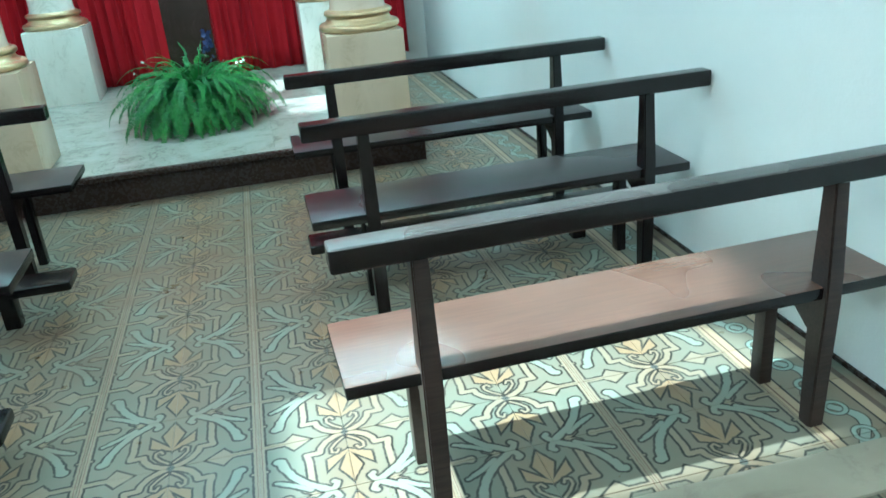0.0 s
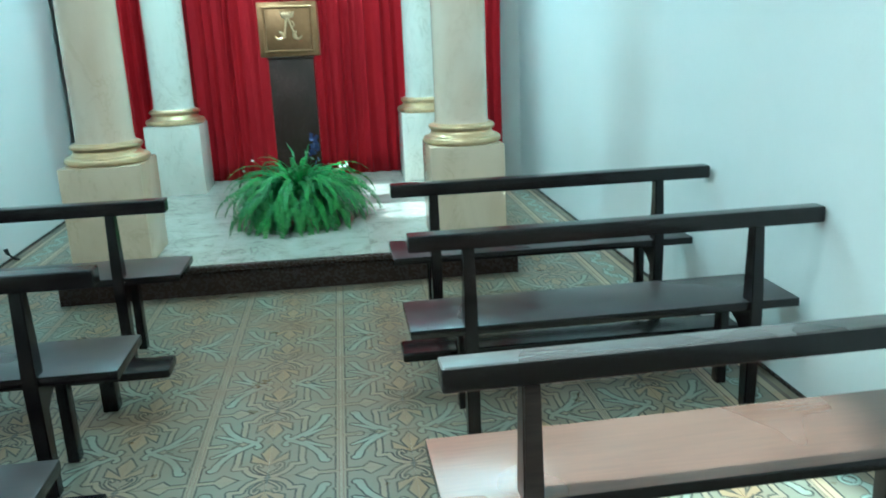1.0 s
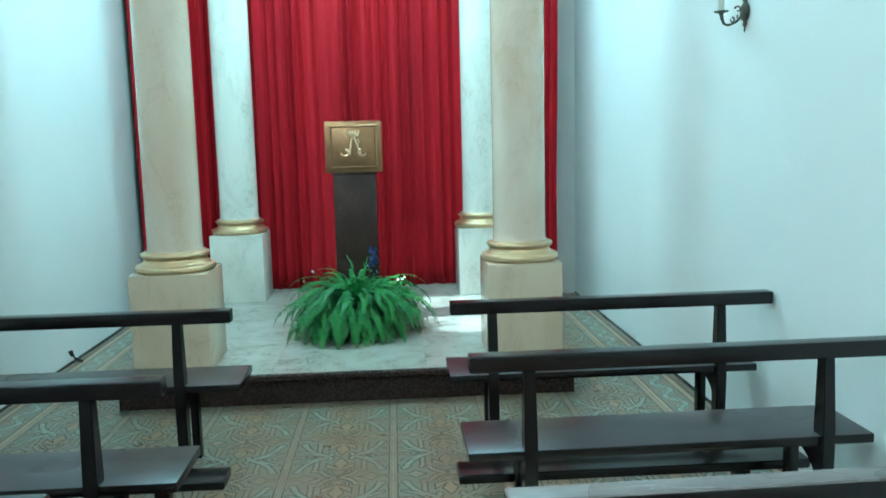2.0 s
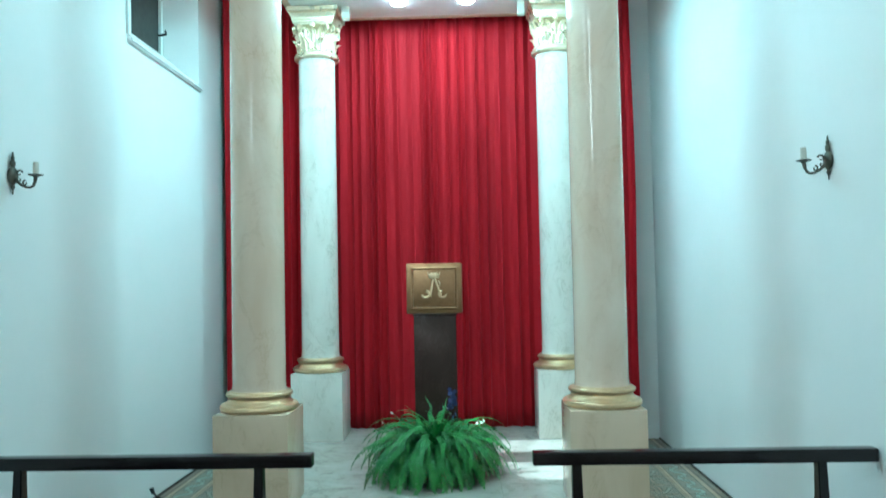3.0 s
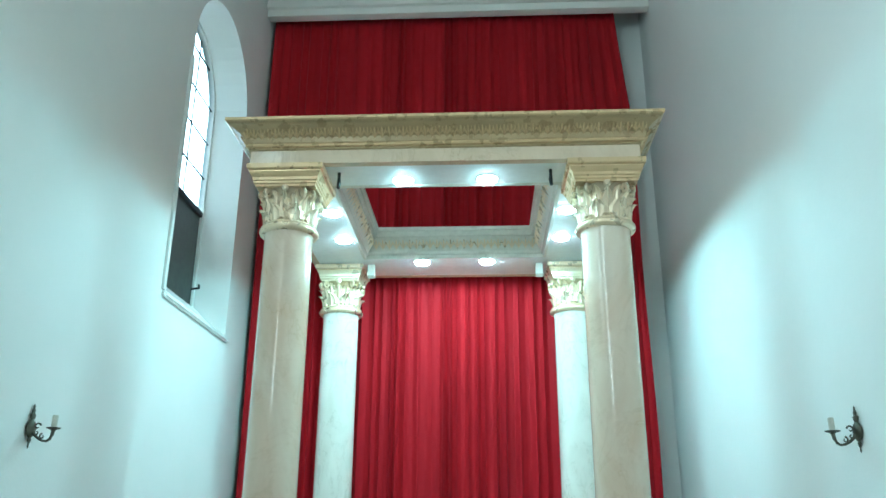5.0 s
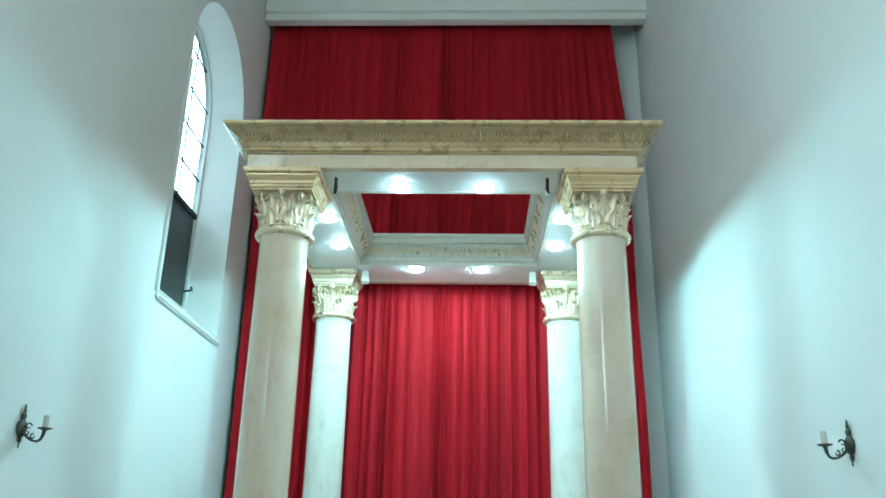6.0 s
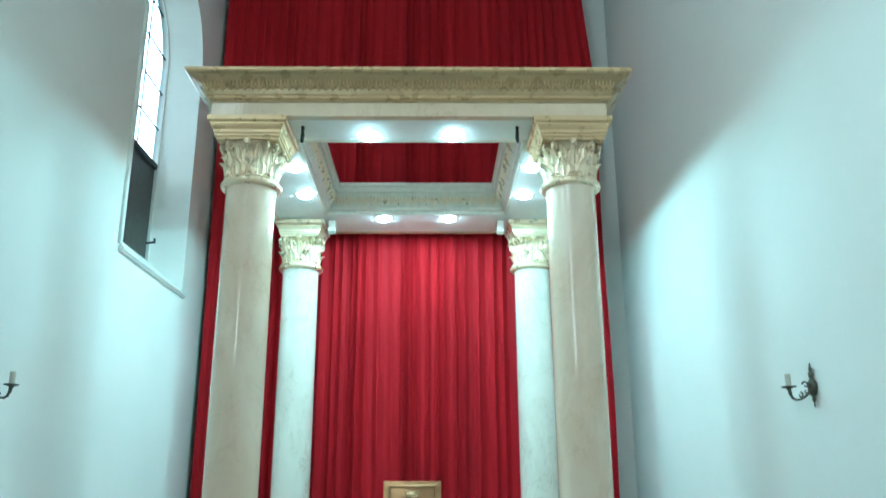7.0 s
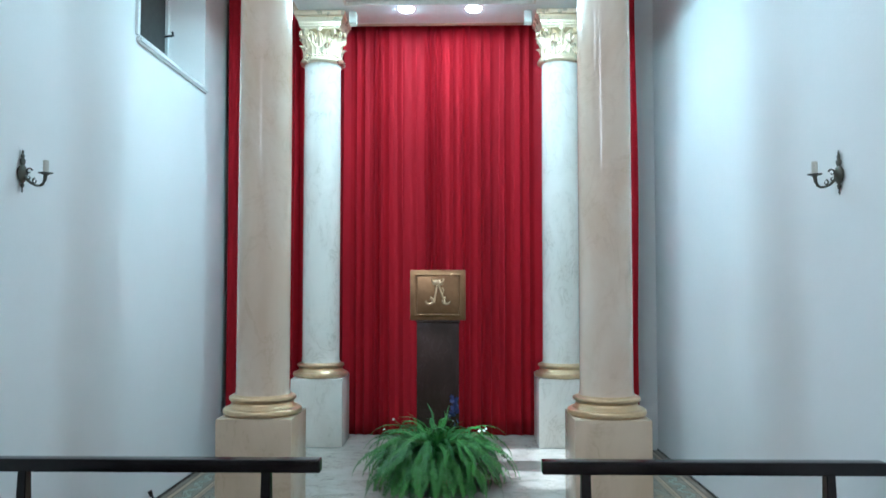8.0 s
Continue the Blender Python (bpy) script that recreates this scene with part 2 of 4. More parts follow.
def glowing(name, colour, strength):
    n = Nodes(name)
    n.set(Base_Color=(0.9, 0.9, 0.9), Roughness=0.3)
    n.bsdf.inputs["Emission Color"].default_value = (*colour, 1)
    n.bsdf.inputs["Emission Strength"].default_value = strength
    return n.mat


WALL = plaster("wall_plaster", (0.85, 0.84, 0.82), (0.77, 0.76, 0.73))
CEILING = plaster("ceiling_plaster", (0.82, 0.79, 0.75), (0.75, 0.72, 0.68))
TRIM = plain("white_trim_paint", (0.80, 0.80, 0.78), 0.45, spread=0.06)
TILE = cement_tile("cement_tile")
THRESHOLD = marble("beige_threshold_stone", (0.40, 0.35, 0.265), (0.32, 0.27, 0.20), (0.21, 0.17, 0.13), 0.4)
PLATFORM_MARBLE = marble("grey_cream_marble", (0.43, 0.40, 0.35), (0.32, 0.295, 0.255), (0.17, 0.15, 0.125), 0.20, 1.8, 0.85)
RISER_STONE = marble("dark_brown_marble", (0.035, 0.022, 0.018), (0.042, 0.027, 0.022), (0.055, 0.037, 0.031), 0.25, 3.0)
CREAM_MARBLE = marble("cream_marble", (0.70, 0.56, 0.41), (0.58, 0.44, 0.29), (0.42, 0.29, 0.18), 0.14, 1.4, 0.5)
WHITE_MARBLE = marble("white_marble", (0.78, 0.735, 0.66), (0.66, 0.61, 0.53), (0.46, 0.41, 0.33), 0.12, 1.9, 0.6)
SHAFT_MARBLE = marble("polished_cream_marble", (0.77, 0.64, 0.515), (0.62, 0.43, 0.28), (0.50, 0.34, 0.21), 0.09, 0.9, 0.35)
PEDESTAL_STONE = marble("dark_pedestal_marble", (0.040, 0.024, 0.020), (0.062, 0.036, 0.030), (0.10, 0.065, 0.055), 0.12, 3.0)
GOLD = plain("gold_leaf", (0.74, 0.56, 0.33), 0.30, 0.82, 0.12)
SILVERED = gilding("silvery_gilding", (0.84, 0.70, 0.49), (0.78, 0.63, 0.43), 0.85, 0.55)
# two darker gildings for the bells: crevice shade between leaves, painted in
SHADED_GILT = gilding("shaded_gilding", (0.47, 0.35, 0.19), (0.40, 0.29, 0.15), 0.5, 0.5)
SHADED_GROUND = gilding("shaded_gilt_ground", (0.52, 0.41, 0.27), (0.45, 0.35, 0.23), 0.2, 0.4)
PALE_GOLD = gilding("pale_gilding", (0.76, 0.62, 0.43), (0.72, 0.58, 0.41), 0.55, 0.4)
BRASS = plain("brushed_brass", (0.36, 0.205, 0.10), 0.32, 0.85, 0.22)
OCHRE = gilding("ochre_gilding", (0.60, 0.43, 0.23), (0.57, 0.41, 0.225), 0.35)
# OCHRE darkened for the cornice ground: shade behind the frieze leaves as colour
SHADED_OCHRE = gilding("shaded_ochre", (0.46, 0.33, 0.17), (0.38, 0.275, 0.15), 0.2)
BRIGHT_GOLD = gilding("bright_gold_relief", (0.78, 0.60, 0.38), (0.70, 0.52, 0.32), 1.0)
CREAM_PLASTER = plain("cream_plaster_moulding", (0.70, 0.66, 0.58), 0.5)
CURTAIN_RED = velvet_cloth("red_curtain_cloth", (0.37, 0.005, 0.014), (0.23, 0.003, 0.009))
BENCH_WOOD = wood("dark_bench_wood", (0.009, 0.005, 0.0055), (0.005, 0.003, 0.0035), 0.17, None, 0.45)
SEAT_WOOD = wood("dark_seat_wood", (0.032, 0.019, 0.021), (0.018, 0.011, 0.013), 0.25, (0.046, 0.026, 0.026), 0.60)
# worn reddish wood, raised above SEAT_WOOD so the colour carries the sunlit look
WORN_SUNLIT_WOOD = wood("worn_sunlit_reddish_wood", (0.138, 0.070, 0.047), (0.095, 0.047, 0.032), 0.24, (0.190, 0.104, 0.073), 0.80)
# paler wood that paints the sheen on the near rail's top
RAIL_SHEEN = wood("rail_sheen_wood", (0.060, 0.050, 0.047), (0.036, 0.029, 0.028), 0.22, (0.105, 0.090, 0.083), 0.7)
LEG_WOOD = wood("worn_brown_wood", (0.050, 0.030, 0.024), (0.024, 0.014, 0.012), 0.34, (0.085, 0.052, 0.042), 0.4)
BRONZE = plain("aged_bronze", (0.13, 0.12, 0.092), 0.45, 0.6, 0.5)
CANDLE = plain("candle_sleeve", (0.62, 0.58, 0.50), 0.5)
LEAF = leaf_green("fern_green")
STEM = plain("fern_stem", (0.10, 0.14, 0.04), 0.6)
PETAL = plain("white_petal", (0.7, 0.68, 0.62), 0.6)
BLUE_GLOW = plain("blue_glow", (0.035, 0.045, 0.16), 0.6)
POT = plain("clay_pot", (0.24, 0.11, 0.06), 0.7)
IRON = plain("dark_iron", (0.03, 0.03, 0.03), 0.5, 0.6)
CLEAR_GLASS = glass("clear_glass", (0.95, 0.98, 1.0))
DARK_GLASS = plain("smoked_glass", (0.022, 0.026, 0.020), 0.30, 0.0, 0.8)
LED = glowing("led_lens", (0.86, 1.0, 1.0), 90.0)
SKY_GLOW = glowing("hazy_sky", (0.97, 0.98, 1.0), 6.0)
CHROME = plain("satin_metal", (0.7, 0.7, 0.7), 0.3, 0.9)


# ---------------------------------------------------------------- mesh helpers
def link(name, bm, material, sharp=35):
    bmesh.ops.recalc_face_normals(bm, faces=bm.faces)
    me = bpy.data.meshes.new(name)
    bm.to_mesh(me)
    bm.free()
    me.materials.append(material)
    me.polygons.foreach_set("use_smooth", [True] * len(me.polygons))
    me.set_sharp_from_angle(angle=radians(sharp))
    return new(name, me)


def part(name, bm, material, parent, label="", sharp=35):
    ob = link(name, bm, material, sharp)
    ob.parent = parent
    return tagged(ob, label)


def share(name, mesh, parent, m):
    ob = new(name, mesh)
    ob.parent = parent
    ob.matrix_basis = m
    return ob


def thing(name, at, label, category, group=""):
    ob = new(name)
    ob.empty_display_size = 0.1
    ob.location = at
    return tagged(ob, label, category, group)


def box(x0, x1, y0, y1, z0, z1, bevel=0.0, segments=2, bm=None):
    own = bmesh.new()
    bmesh.ops.create_cube(own, size=1)
    for v in own.verts:
        v.co = ((x0 + x1) / 2 + v.co.x * (x1 - x0), (y0 + y1) / 2 + v.co.y * (y1 - y0), (z0 + z1) / 2 + v.co.z * (z1 - z0))
    if bevel:
        bmesh.ops.bevel(own, geom=own.edges[:], offset=bevel, segments=segments, affect="EDGES", profile=0.6)
    return merge(bm, own)


def merge(bm, own):
    if bm is None:
        return own
    me = bpy.data.meshes.new("join")
    own.to_mesh(me)
    own.free()
    bm.from_mesh(me)
    bpy.data.meshes.remove(me)
    return bm


def lathe(profile, segments=40, bm=None, centre=(0, 0)):
    """A turned body from (radius, height) pairs, closed at both ends."""
    bm = bm or bmesh.new()
    rings = []
    for r, z in profile:
        rings.append([bm.verts.new((centre[0] + r * math.cos(a), centre[1] + r * math.sin(a), z))
                      for a in (2 * math.pi * i / segments for i in range(segments))])
    for a, b in zip(rings, rings[1:]):
        for i in range(segments):
            j = (i + 1) % segments
            bm.faces.new((a[i], a[j], b[j], b[i]))
    bm.faces.new(rings[0][::-1])
    bm.faces.new(rings[-1])
    return bm


def frame_sweep(x0, x1, y0, y1, profile, bm=None, closed=True):
    """A moulding run round a rectangle: (outward offset, height) pairs, mitred at the corners."""
    bm = bm or bmesh.new()
    rings = [[bm.verts.new(p) for p in ((x0 - o, y0 - o, z), (x1 + o, y0 - o, z), (x1 + o, y1 + o, z), (x0 - o, y1 + o, z))] for o, z in profile]
    pairs = list(zip(rings, rings[1:])) + ([(rings[-1], rings[0])] if closed else [])
    for a, b in pairs:
        for i in range(4):
            j = (i + 1) % 4
            bm.faces.new((a[i], a[j], b[j], b[i]))
    if not closed:
        bm.faces.new(rings[0][::-1])
        bm.faces.new(rings[-1])
    return bm


def tube(points, radii, segments=10, bm=None):
    bm = bm or bmesh.new()
    pts = [Vector(p) for p in points]
    if not isinstance(radii, (list, tuple)):
        radii = [radii] * len(pts)
    rings = []
    for i, p in enumerate(pts):
        d = (pts[min(i + 1, len(pts) - 1)] - pts[max(i - 1, 0)]).normalized()
        side = d.cross(Vector((0.13, 0.21, 1.0)) if abs(d.z) < 0.9 else Vector((1, 0.1, 0))).normalized()
        up = side.cross(d)
        rings.append([bm.verts.new(p + radii[i] * (math.cos(a) * side + math.sin(a) * up)) for a in (2 * math.pi * k / segments for k in range(segments))])
    for a, b in zip(rings, rings[1:]):
        for i in range(segments):
            j = (i + 1) % segments
            bm.faces.new((a[i], a[j], b[j], b[i]))
    bm.faces.new(rings[0][::-1])
    bm.faces.new(rings[-1])
    return bm


def prism(outline, x0, x1, bm=None):
    """A board cut to an outline in y and z, from x0 to x1."""
    bm = bm or bmesh.new()
    a = [bm.verts.new((x0, y, z)) for y, z in outline]
    b = [bm.verts.new((x1, y, z)) for y, z in outline]
    bm.faces.new(a)
    bm.faces.new(b[::-1])
    for i in range(len(outline)):
        j = (i + 1) % len(outline)
        bm.faces.new((a[i], b[i], b[j], a[j]))
    return bm


# ---------------------------------------------------------------- the room
WL, WR, BACK, REAR, TOP = -2.045, 2.045, 7.20, -5.0, 7.32
STEP = 0.19

floor = tagged(link("floor", box(WL - 0.4, WR + 0.4, REAR - 0.3, BACK + 0.3, -0.30, -0.004), TILE),
               "floor of patterned green and beige cement tiles", "floor", kind="structure")
tagged(link("wall_right", box(WR, WR + 0.35, REAR, BACK, -0.02, TOP), WALL), "plain white plastered side wall", "wall", kind="structure")
tagged(link("wall_back", box(WL - 0.36, WR + 0.35, BACK, BACK + 0.3, -0.02, TOP), WALL), "white plastered end wall behind the curtain", "wall", kind="structure")
tagged(link("wall_rear", box(WL - 0.36, WR + 0.35, REAR - 0.3, REAR, -0.02, TOP), WALL), "plain white wall at the rear", "wall", kind="structure")
bm = box(WL - 0.4, WR + 0.4, REAR - 0.3, BACK + 0.3, TOP, TOP + 0.2)
frame_sweep(WL + 0.002, WR - 0.002, REAR + 0.002, BACK - 0.002, [(0.0, 7.20), (0.0, TOP), (-0.10, TOP), (-0.10, 7.28), (-0.06, 7.25), (-0.06, 7.22), (-0.03, 7.20)], bm)
tagged(link("ceiling", bm, CEILING), "pale plaster ceiling with a small cornice", "ceiling", kind="structure")
# the beam across the end, in front of the curtain's head
bm = box(WL + 0.003, WR - 0.003, 6.66, 6.77, 6.895, TOP - 0.002, 0.006)
box(WL + 0.004, WR - 0.004, 6.61, 6.659, 6.975, TOP - 0.002, 0.006, bm=bm)
tagged(link("curtain_pelmet", bm, CEILING), "pale grey stepped pelmet beam under the ceiling", "beam", kind="structure")

# left wall with arched window openings
# the rear opening (first row) is unseen, added to go with the fill lamp
WINDOWS = [(-2.6, 0.75, 5.40, 0.90, 0.08), (1.36, 0.46, 6.10, 0.42, 0.08), (5.592, 0.720, 5.41, 0.845, 0.03)]  # middle, half width, springing, foot of the clear pane, splay
SILL, OUT, PANE = 3.255, WL - 0.36, WL - 0.335
ARC = 18


def arch(yc, half, sill, spring):
    """Outline of an arched opening, from the near foot over the arch to the far foot."""
    pts = [(yc - half, sill)]
    pts += [(yc - half * math.cos(math.pi * i / ARC), spring + half * math.sin(math.pi * i / ARC)) for i in range(ARC + 1)]
    return pts + [(yc + half, sill)]


def left_wall():
    bm = bmesh.new()

    def quad(*pts):
        bm.faces.new([bm.verts.new(p) for p in pts])

    for x, deep, lift in ((WL, 0, 0.0), (OUT, 1, 0.32)):
        y = REAR
        for yc, half, spring, _, splay in WINDOWS:
            h = half - deep * splay
            quad((x, y, -0.02), (x, yc - h, -0.02), (x, yc - h, TOP), (x, y, TOP))
            quad((x, yc - h, -0.02), (x, yc + h, -0.02), (x, yc + h, SILL + lift), (x, yc - h, SILL + lift))
            pts = arch(yc, h, SILL + lift, spring)[1:-1]
            for (ya, za), (yb, zb) in zip(pts, pts[1:]):
                quad((x, ya, za), (x, yb, zb), (x, yb, TOP), (x, ya, TOP))
            y = yc + h
        quad((x, y, -0.02), (x, BACK, -0.02), (x, BACK, TOP), (x, y, TOP))
    for yc, half, spring, _, splay in WINDOWS:
        a, b = arch(yc, half, SILL, spring), arch(yc, half - splay, SILL + 0.32, spring)
        for i in range(len(a)):
            j = (i + 1) % len(a)
            quad((WL, *a[i]), (WL, *a[j]), (OUT, *b[j]), (OUT, *b[i]))
    return bm


wall_left = link("wall_left", left_wall(), WALL, 30)
wall_left.data.polygons.foreach_set("use_smooth", [False] * len(wall_left.data.polygons))
tagged(wall_left, "white plastered side wall with an arched window", "wall", kind="structure")


def arch_band(yc, half, sill, spring, wide, x0, x1, bm=None):
    """A flat frame that follows an arched opening outwards."""
    bm = bm or bmesh.new()
    a, b = arch(yc, half, sill, spring), arch(yc, half + wide, sill - wide, spring)
    n = len(a)
    rings = [[bm.verts.new((x, y, z)) for y, z in o] for x, o in ((x0, a), (x1, a), (x1, b), (x0, b))]
    for r, q in zip(rings, rings[1:] + rings[:1]):
        for i in range(n):
            j = (i + 1) % n
            bm.faces.new((r[i], r[j], q[j], q[i]))
    return bm


def window(name, yc, half, spring, division, splay, bars):
    w = new(name)
    w.location = (PANE, yc, SILL + 0.32)
    tagged(w, "tall arched window with clear upper panes above a dark lower sash", "window", kind="structure")
    g, sp = half - 0.66 * splay - 0.007, spring - SILL - 0.32
    part("window_frame", arch_band(0, g - 0.035, -0.075, sp, 0.045, -0.03, 0.03), TRIM, w, "white painted frame")
    sill_bm = prism([(-half - 0.03, -0.36), (half + 0.03, -0.36), (half + 0.03, -0.315), (-half - 0.03, -0.315)], WL - PANE - 0.01, WL - PANE + 0.035)
    bmesh.ops.bevel(sill_bm, geom=sill_bm.edges[:], offset=0.012, segments=3, affect="EDGES")
    part("window_sill", sill_bm, TRIM, w, "white rounded sill moulding")
    part("side_moulding", box(WL - PANE - 0.01, WL - PANE + 0.022, -half - 0.045, -half - 0.002, -0.31, sp - 0.2, 0.01), TRIM, w, "white upright moulding")
    # lower sash: dark panes between bars
    for k, (ya, yb) in enumerate(((-g + 0.045, -0.045), (0.045, g - 0.045))):
        part("dark_pane", box(-0.006, 0.006, ya - 0.03, yb + 0.03, -0.085, division - 0.03), DARK_GLASS, w, "dark smoked lower pane")
    part("transom", box(-0.025, 0.03, -g + 0.02, g - 0.02, division - 0.03, division + 0.02, 0.005), IRON, w)
    part("mullion", box(-0.02, 0.025, -0.014, 0.014, -0.08, division, 0.004), IRON, w)
    handle = tube([(0.03, g - 0.10, 0.10), (0.10, g - 0.10, 0.11), (0.12, g - 0.17, 0.115)], 0.010, 8)
    part("latch", handle, IRON, w, "small black latch")
    # upper light: one arched clear pane with thin glazing bars
    bm = bmesh.new()
    pts = arch(0, g - 0.03, division + 0.02, sp)
    prism(pts, -0.003, 0.003, bm)
    pane = part("pane", bm, CLEAR_GLASS, w, "clear bright glass")
    pane.visible_shadow = False
    z, k = division + 0.36, 0
    while bars and z < sp + g - 0.1:
        h = (g - 0.03) if z < sp else math.sqrt(max(0.0, (g - 0.03) ** 2 - (z - sp) ** 2))
        part("glazing_bar", box(-0.008, 0.010, -h, h, z - 0.0045, z + 0.0045), IRON, w)
        z += 0.36
    for y in (g * 0.30,) if bars else ():
        part("glazing_bar", box(-0.007, 0.009, y - 0.004, y + 0.004, division, sp + g * 0.86), IRON, w)
    return w


for k, row in enumerate(WINDOWS):
    window("window_%d" % (k + 1), *row, bars=k == 2)

# bright hazy sky seen through the arched window
bm = bmesh.new()
bm.faces.new([bm.verts.new(p) for p in ((-6.5, 9.5, 5.0), (-6.5, 26.0, 5.0), (-6.5, 26.0, 22.0), (-6.5, 9.5, 22.0))])
tagged(link("backdrop", bm, SKY_GLOW), "bright hazy sky outside the window", "sky", kind="structure")

# thin dark strips that draw the joint where the floor meets the side walls
for side, x in (("left", WL), ("right", WR)):
    s = 1 if x < 0 else -1
    tagged(link("baseboard_" + side, box(min(x, x + s * 0.012), max(x, x + s * 0.012), REAR + 0.01, BACK - 0.01, -0.003, 0.012, 0.002), RISER_STONE),
           "narrow dark strip drawing the joint line at the wall's foot", "baseboard", kind="structure")

tagged(link("threshold_strip", box(WL + 0.015, WR - 0.015, 0.79, 0.962, -0.01, 0.006, 0.002), THRESHOLD), "beige stone strip let into the tiled floor", "threshold", kind="structure")


# ---------------------------------------------------------------- altar platform
PW, PY0 = 1.33, 4.075
platform = thing("altar_platform", (0, 0, 0), "low platform of grey cream marble with a dark brown front step", "platform")
part("riser", box(-PW, PW, PY0 + 0.012, BACK - 0.01, 0.0, STEP - 0.03, 0.003), RISER_STONE, platform, "dark brown polished stone riser")
part("nosing", box(-PW - 0.01, PW + 0.01, PY0 - 0.040, PY0 + 0.10, STEP - 0.036, STEP - 0.004, 0.010, 3), RISER_STONE, platform, "rounded dark brown stone nosing")
SLABS_X, SLABS_Y = [-PW, -0.45, 0.45, PW], [PY0 - 0.005, 5.15, 6.2, BACK - 0.02]
for xa, xb in zip(SLABS_X, SLABS_X[1:]):
    for ya, yb in zip(SLABS_Y, SLABS_Y[1:]):
        part("slab", box(xa + 0.0004, xb - 0.0004, ya + 0.0004, yb - 0.0004, STEP - 0.029, STEP, 0.0006, 1), PLATFORM_MARBLE, platform)


# ---------------------------------------------------------------- columns
def acanthus(width, height, lean):
    """One gilded leaf: lobed outline, cupped, with a tip that curls outwards. It stands on the origin and faces -y."""
    bm = bmesh.new()
    rows, cols, t = 9, 7, 0.006
    grid = []
    for i in range(rows):
        f = i / (rows - 1)
        half = width / 2 * (0.62 + 0.5 * math.sin(math.pi * min(1, f * 1.15)) * 0.8) * (1 - 0.55 * max(0, f - 0.75) / 0.25) * (1 + 0.16 * math.cos(f * 22))
        out = lean * f * f + 0.022 * max(0, f - 0.72) / 0.28
        z = height * (f if f < 0.85 else 0.85 + 0.15 * math.sin((f - 0.85) / 0.15 * math.pi * 0.7))
        row = []
        for j in range(cols):
            g = 2 * j / (cols - 1) - 1
            rib = 0.010 * (1 - abs(g)) + 0.004 * math.cos(g * 9)
            row.append((g * half, -out - rib + 0.010 * g * g, z))
        grid.append(row)
    front = [[bm.verts.new(p) for p in r] for r in grid]
    back = [[bm.verts.new((p[0], p[1] + t, p[2])) for p in r] for r in grid]
    for i in range(rows - 1):
        for j in range(cols - 1):
            bm.faces.new((front[i][j], front[i][j + 1], front[i + 1][j + 1], front[i + 1][j]))
            bm.faces.new((back[i][j + 1], back[i][j], back[i + 1][j], back[i + 1][j + 1]))
    rim = [front[0][j] for j in range(cols)] + [front[i][-1] for i in range(1, rows)] + [front[-1][j] for j in range(cols - 2, -1, -1)] + [front[i][0] for i in range(rows - 2, 0, -1)]
    rim2 = [back[0][j] for j in range(cols)] + [back[i][-1] for i in range(1, rows)] + [back[-1][j] for j in range(cols - 2, -1, -1)] + [back[i][0] for i in range(rows - 2, 0, -1)]
    for i in range(len(rim)):
        j = (i + 1) % len(rim)
        bm.faces.new((rim[j], rim[i], rim2[i], rim2[j]))
    return bm


def scroll(turns, r0, r1, width):
    """A volute: a flat band rolled up in the y, z plane."""
    bm = bmesh.new()
    n = 26
    pts = []
    for i in range(n):
        f = i / (n - 1)
        a, r = f * turns * 2 * math.pi, r0 + (r1 - r0) * f
        pts.append((0, r * math.cos(a), r * math.sin(a)))
    return tube([(0, p[1], p[2]) for p in pts], [width * (1 - 0.4 * i / n) for i in range(n)], 7, bm)


ORNAMENT = {}


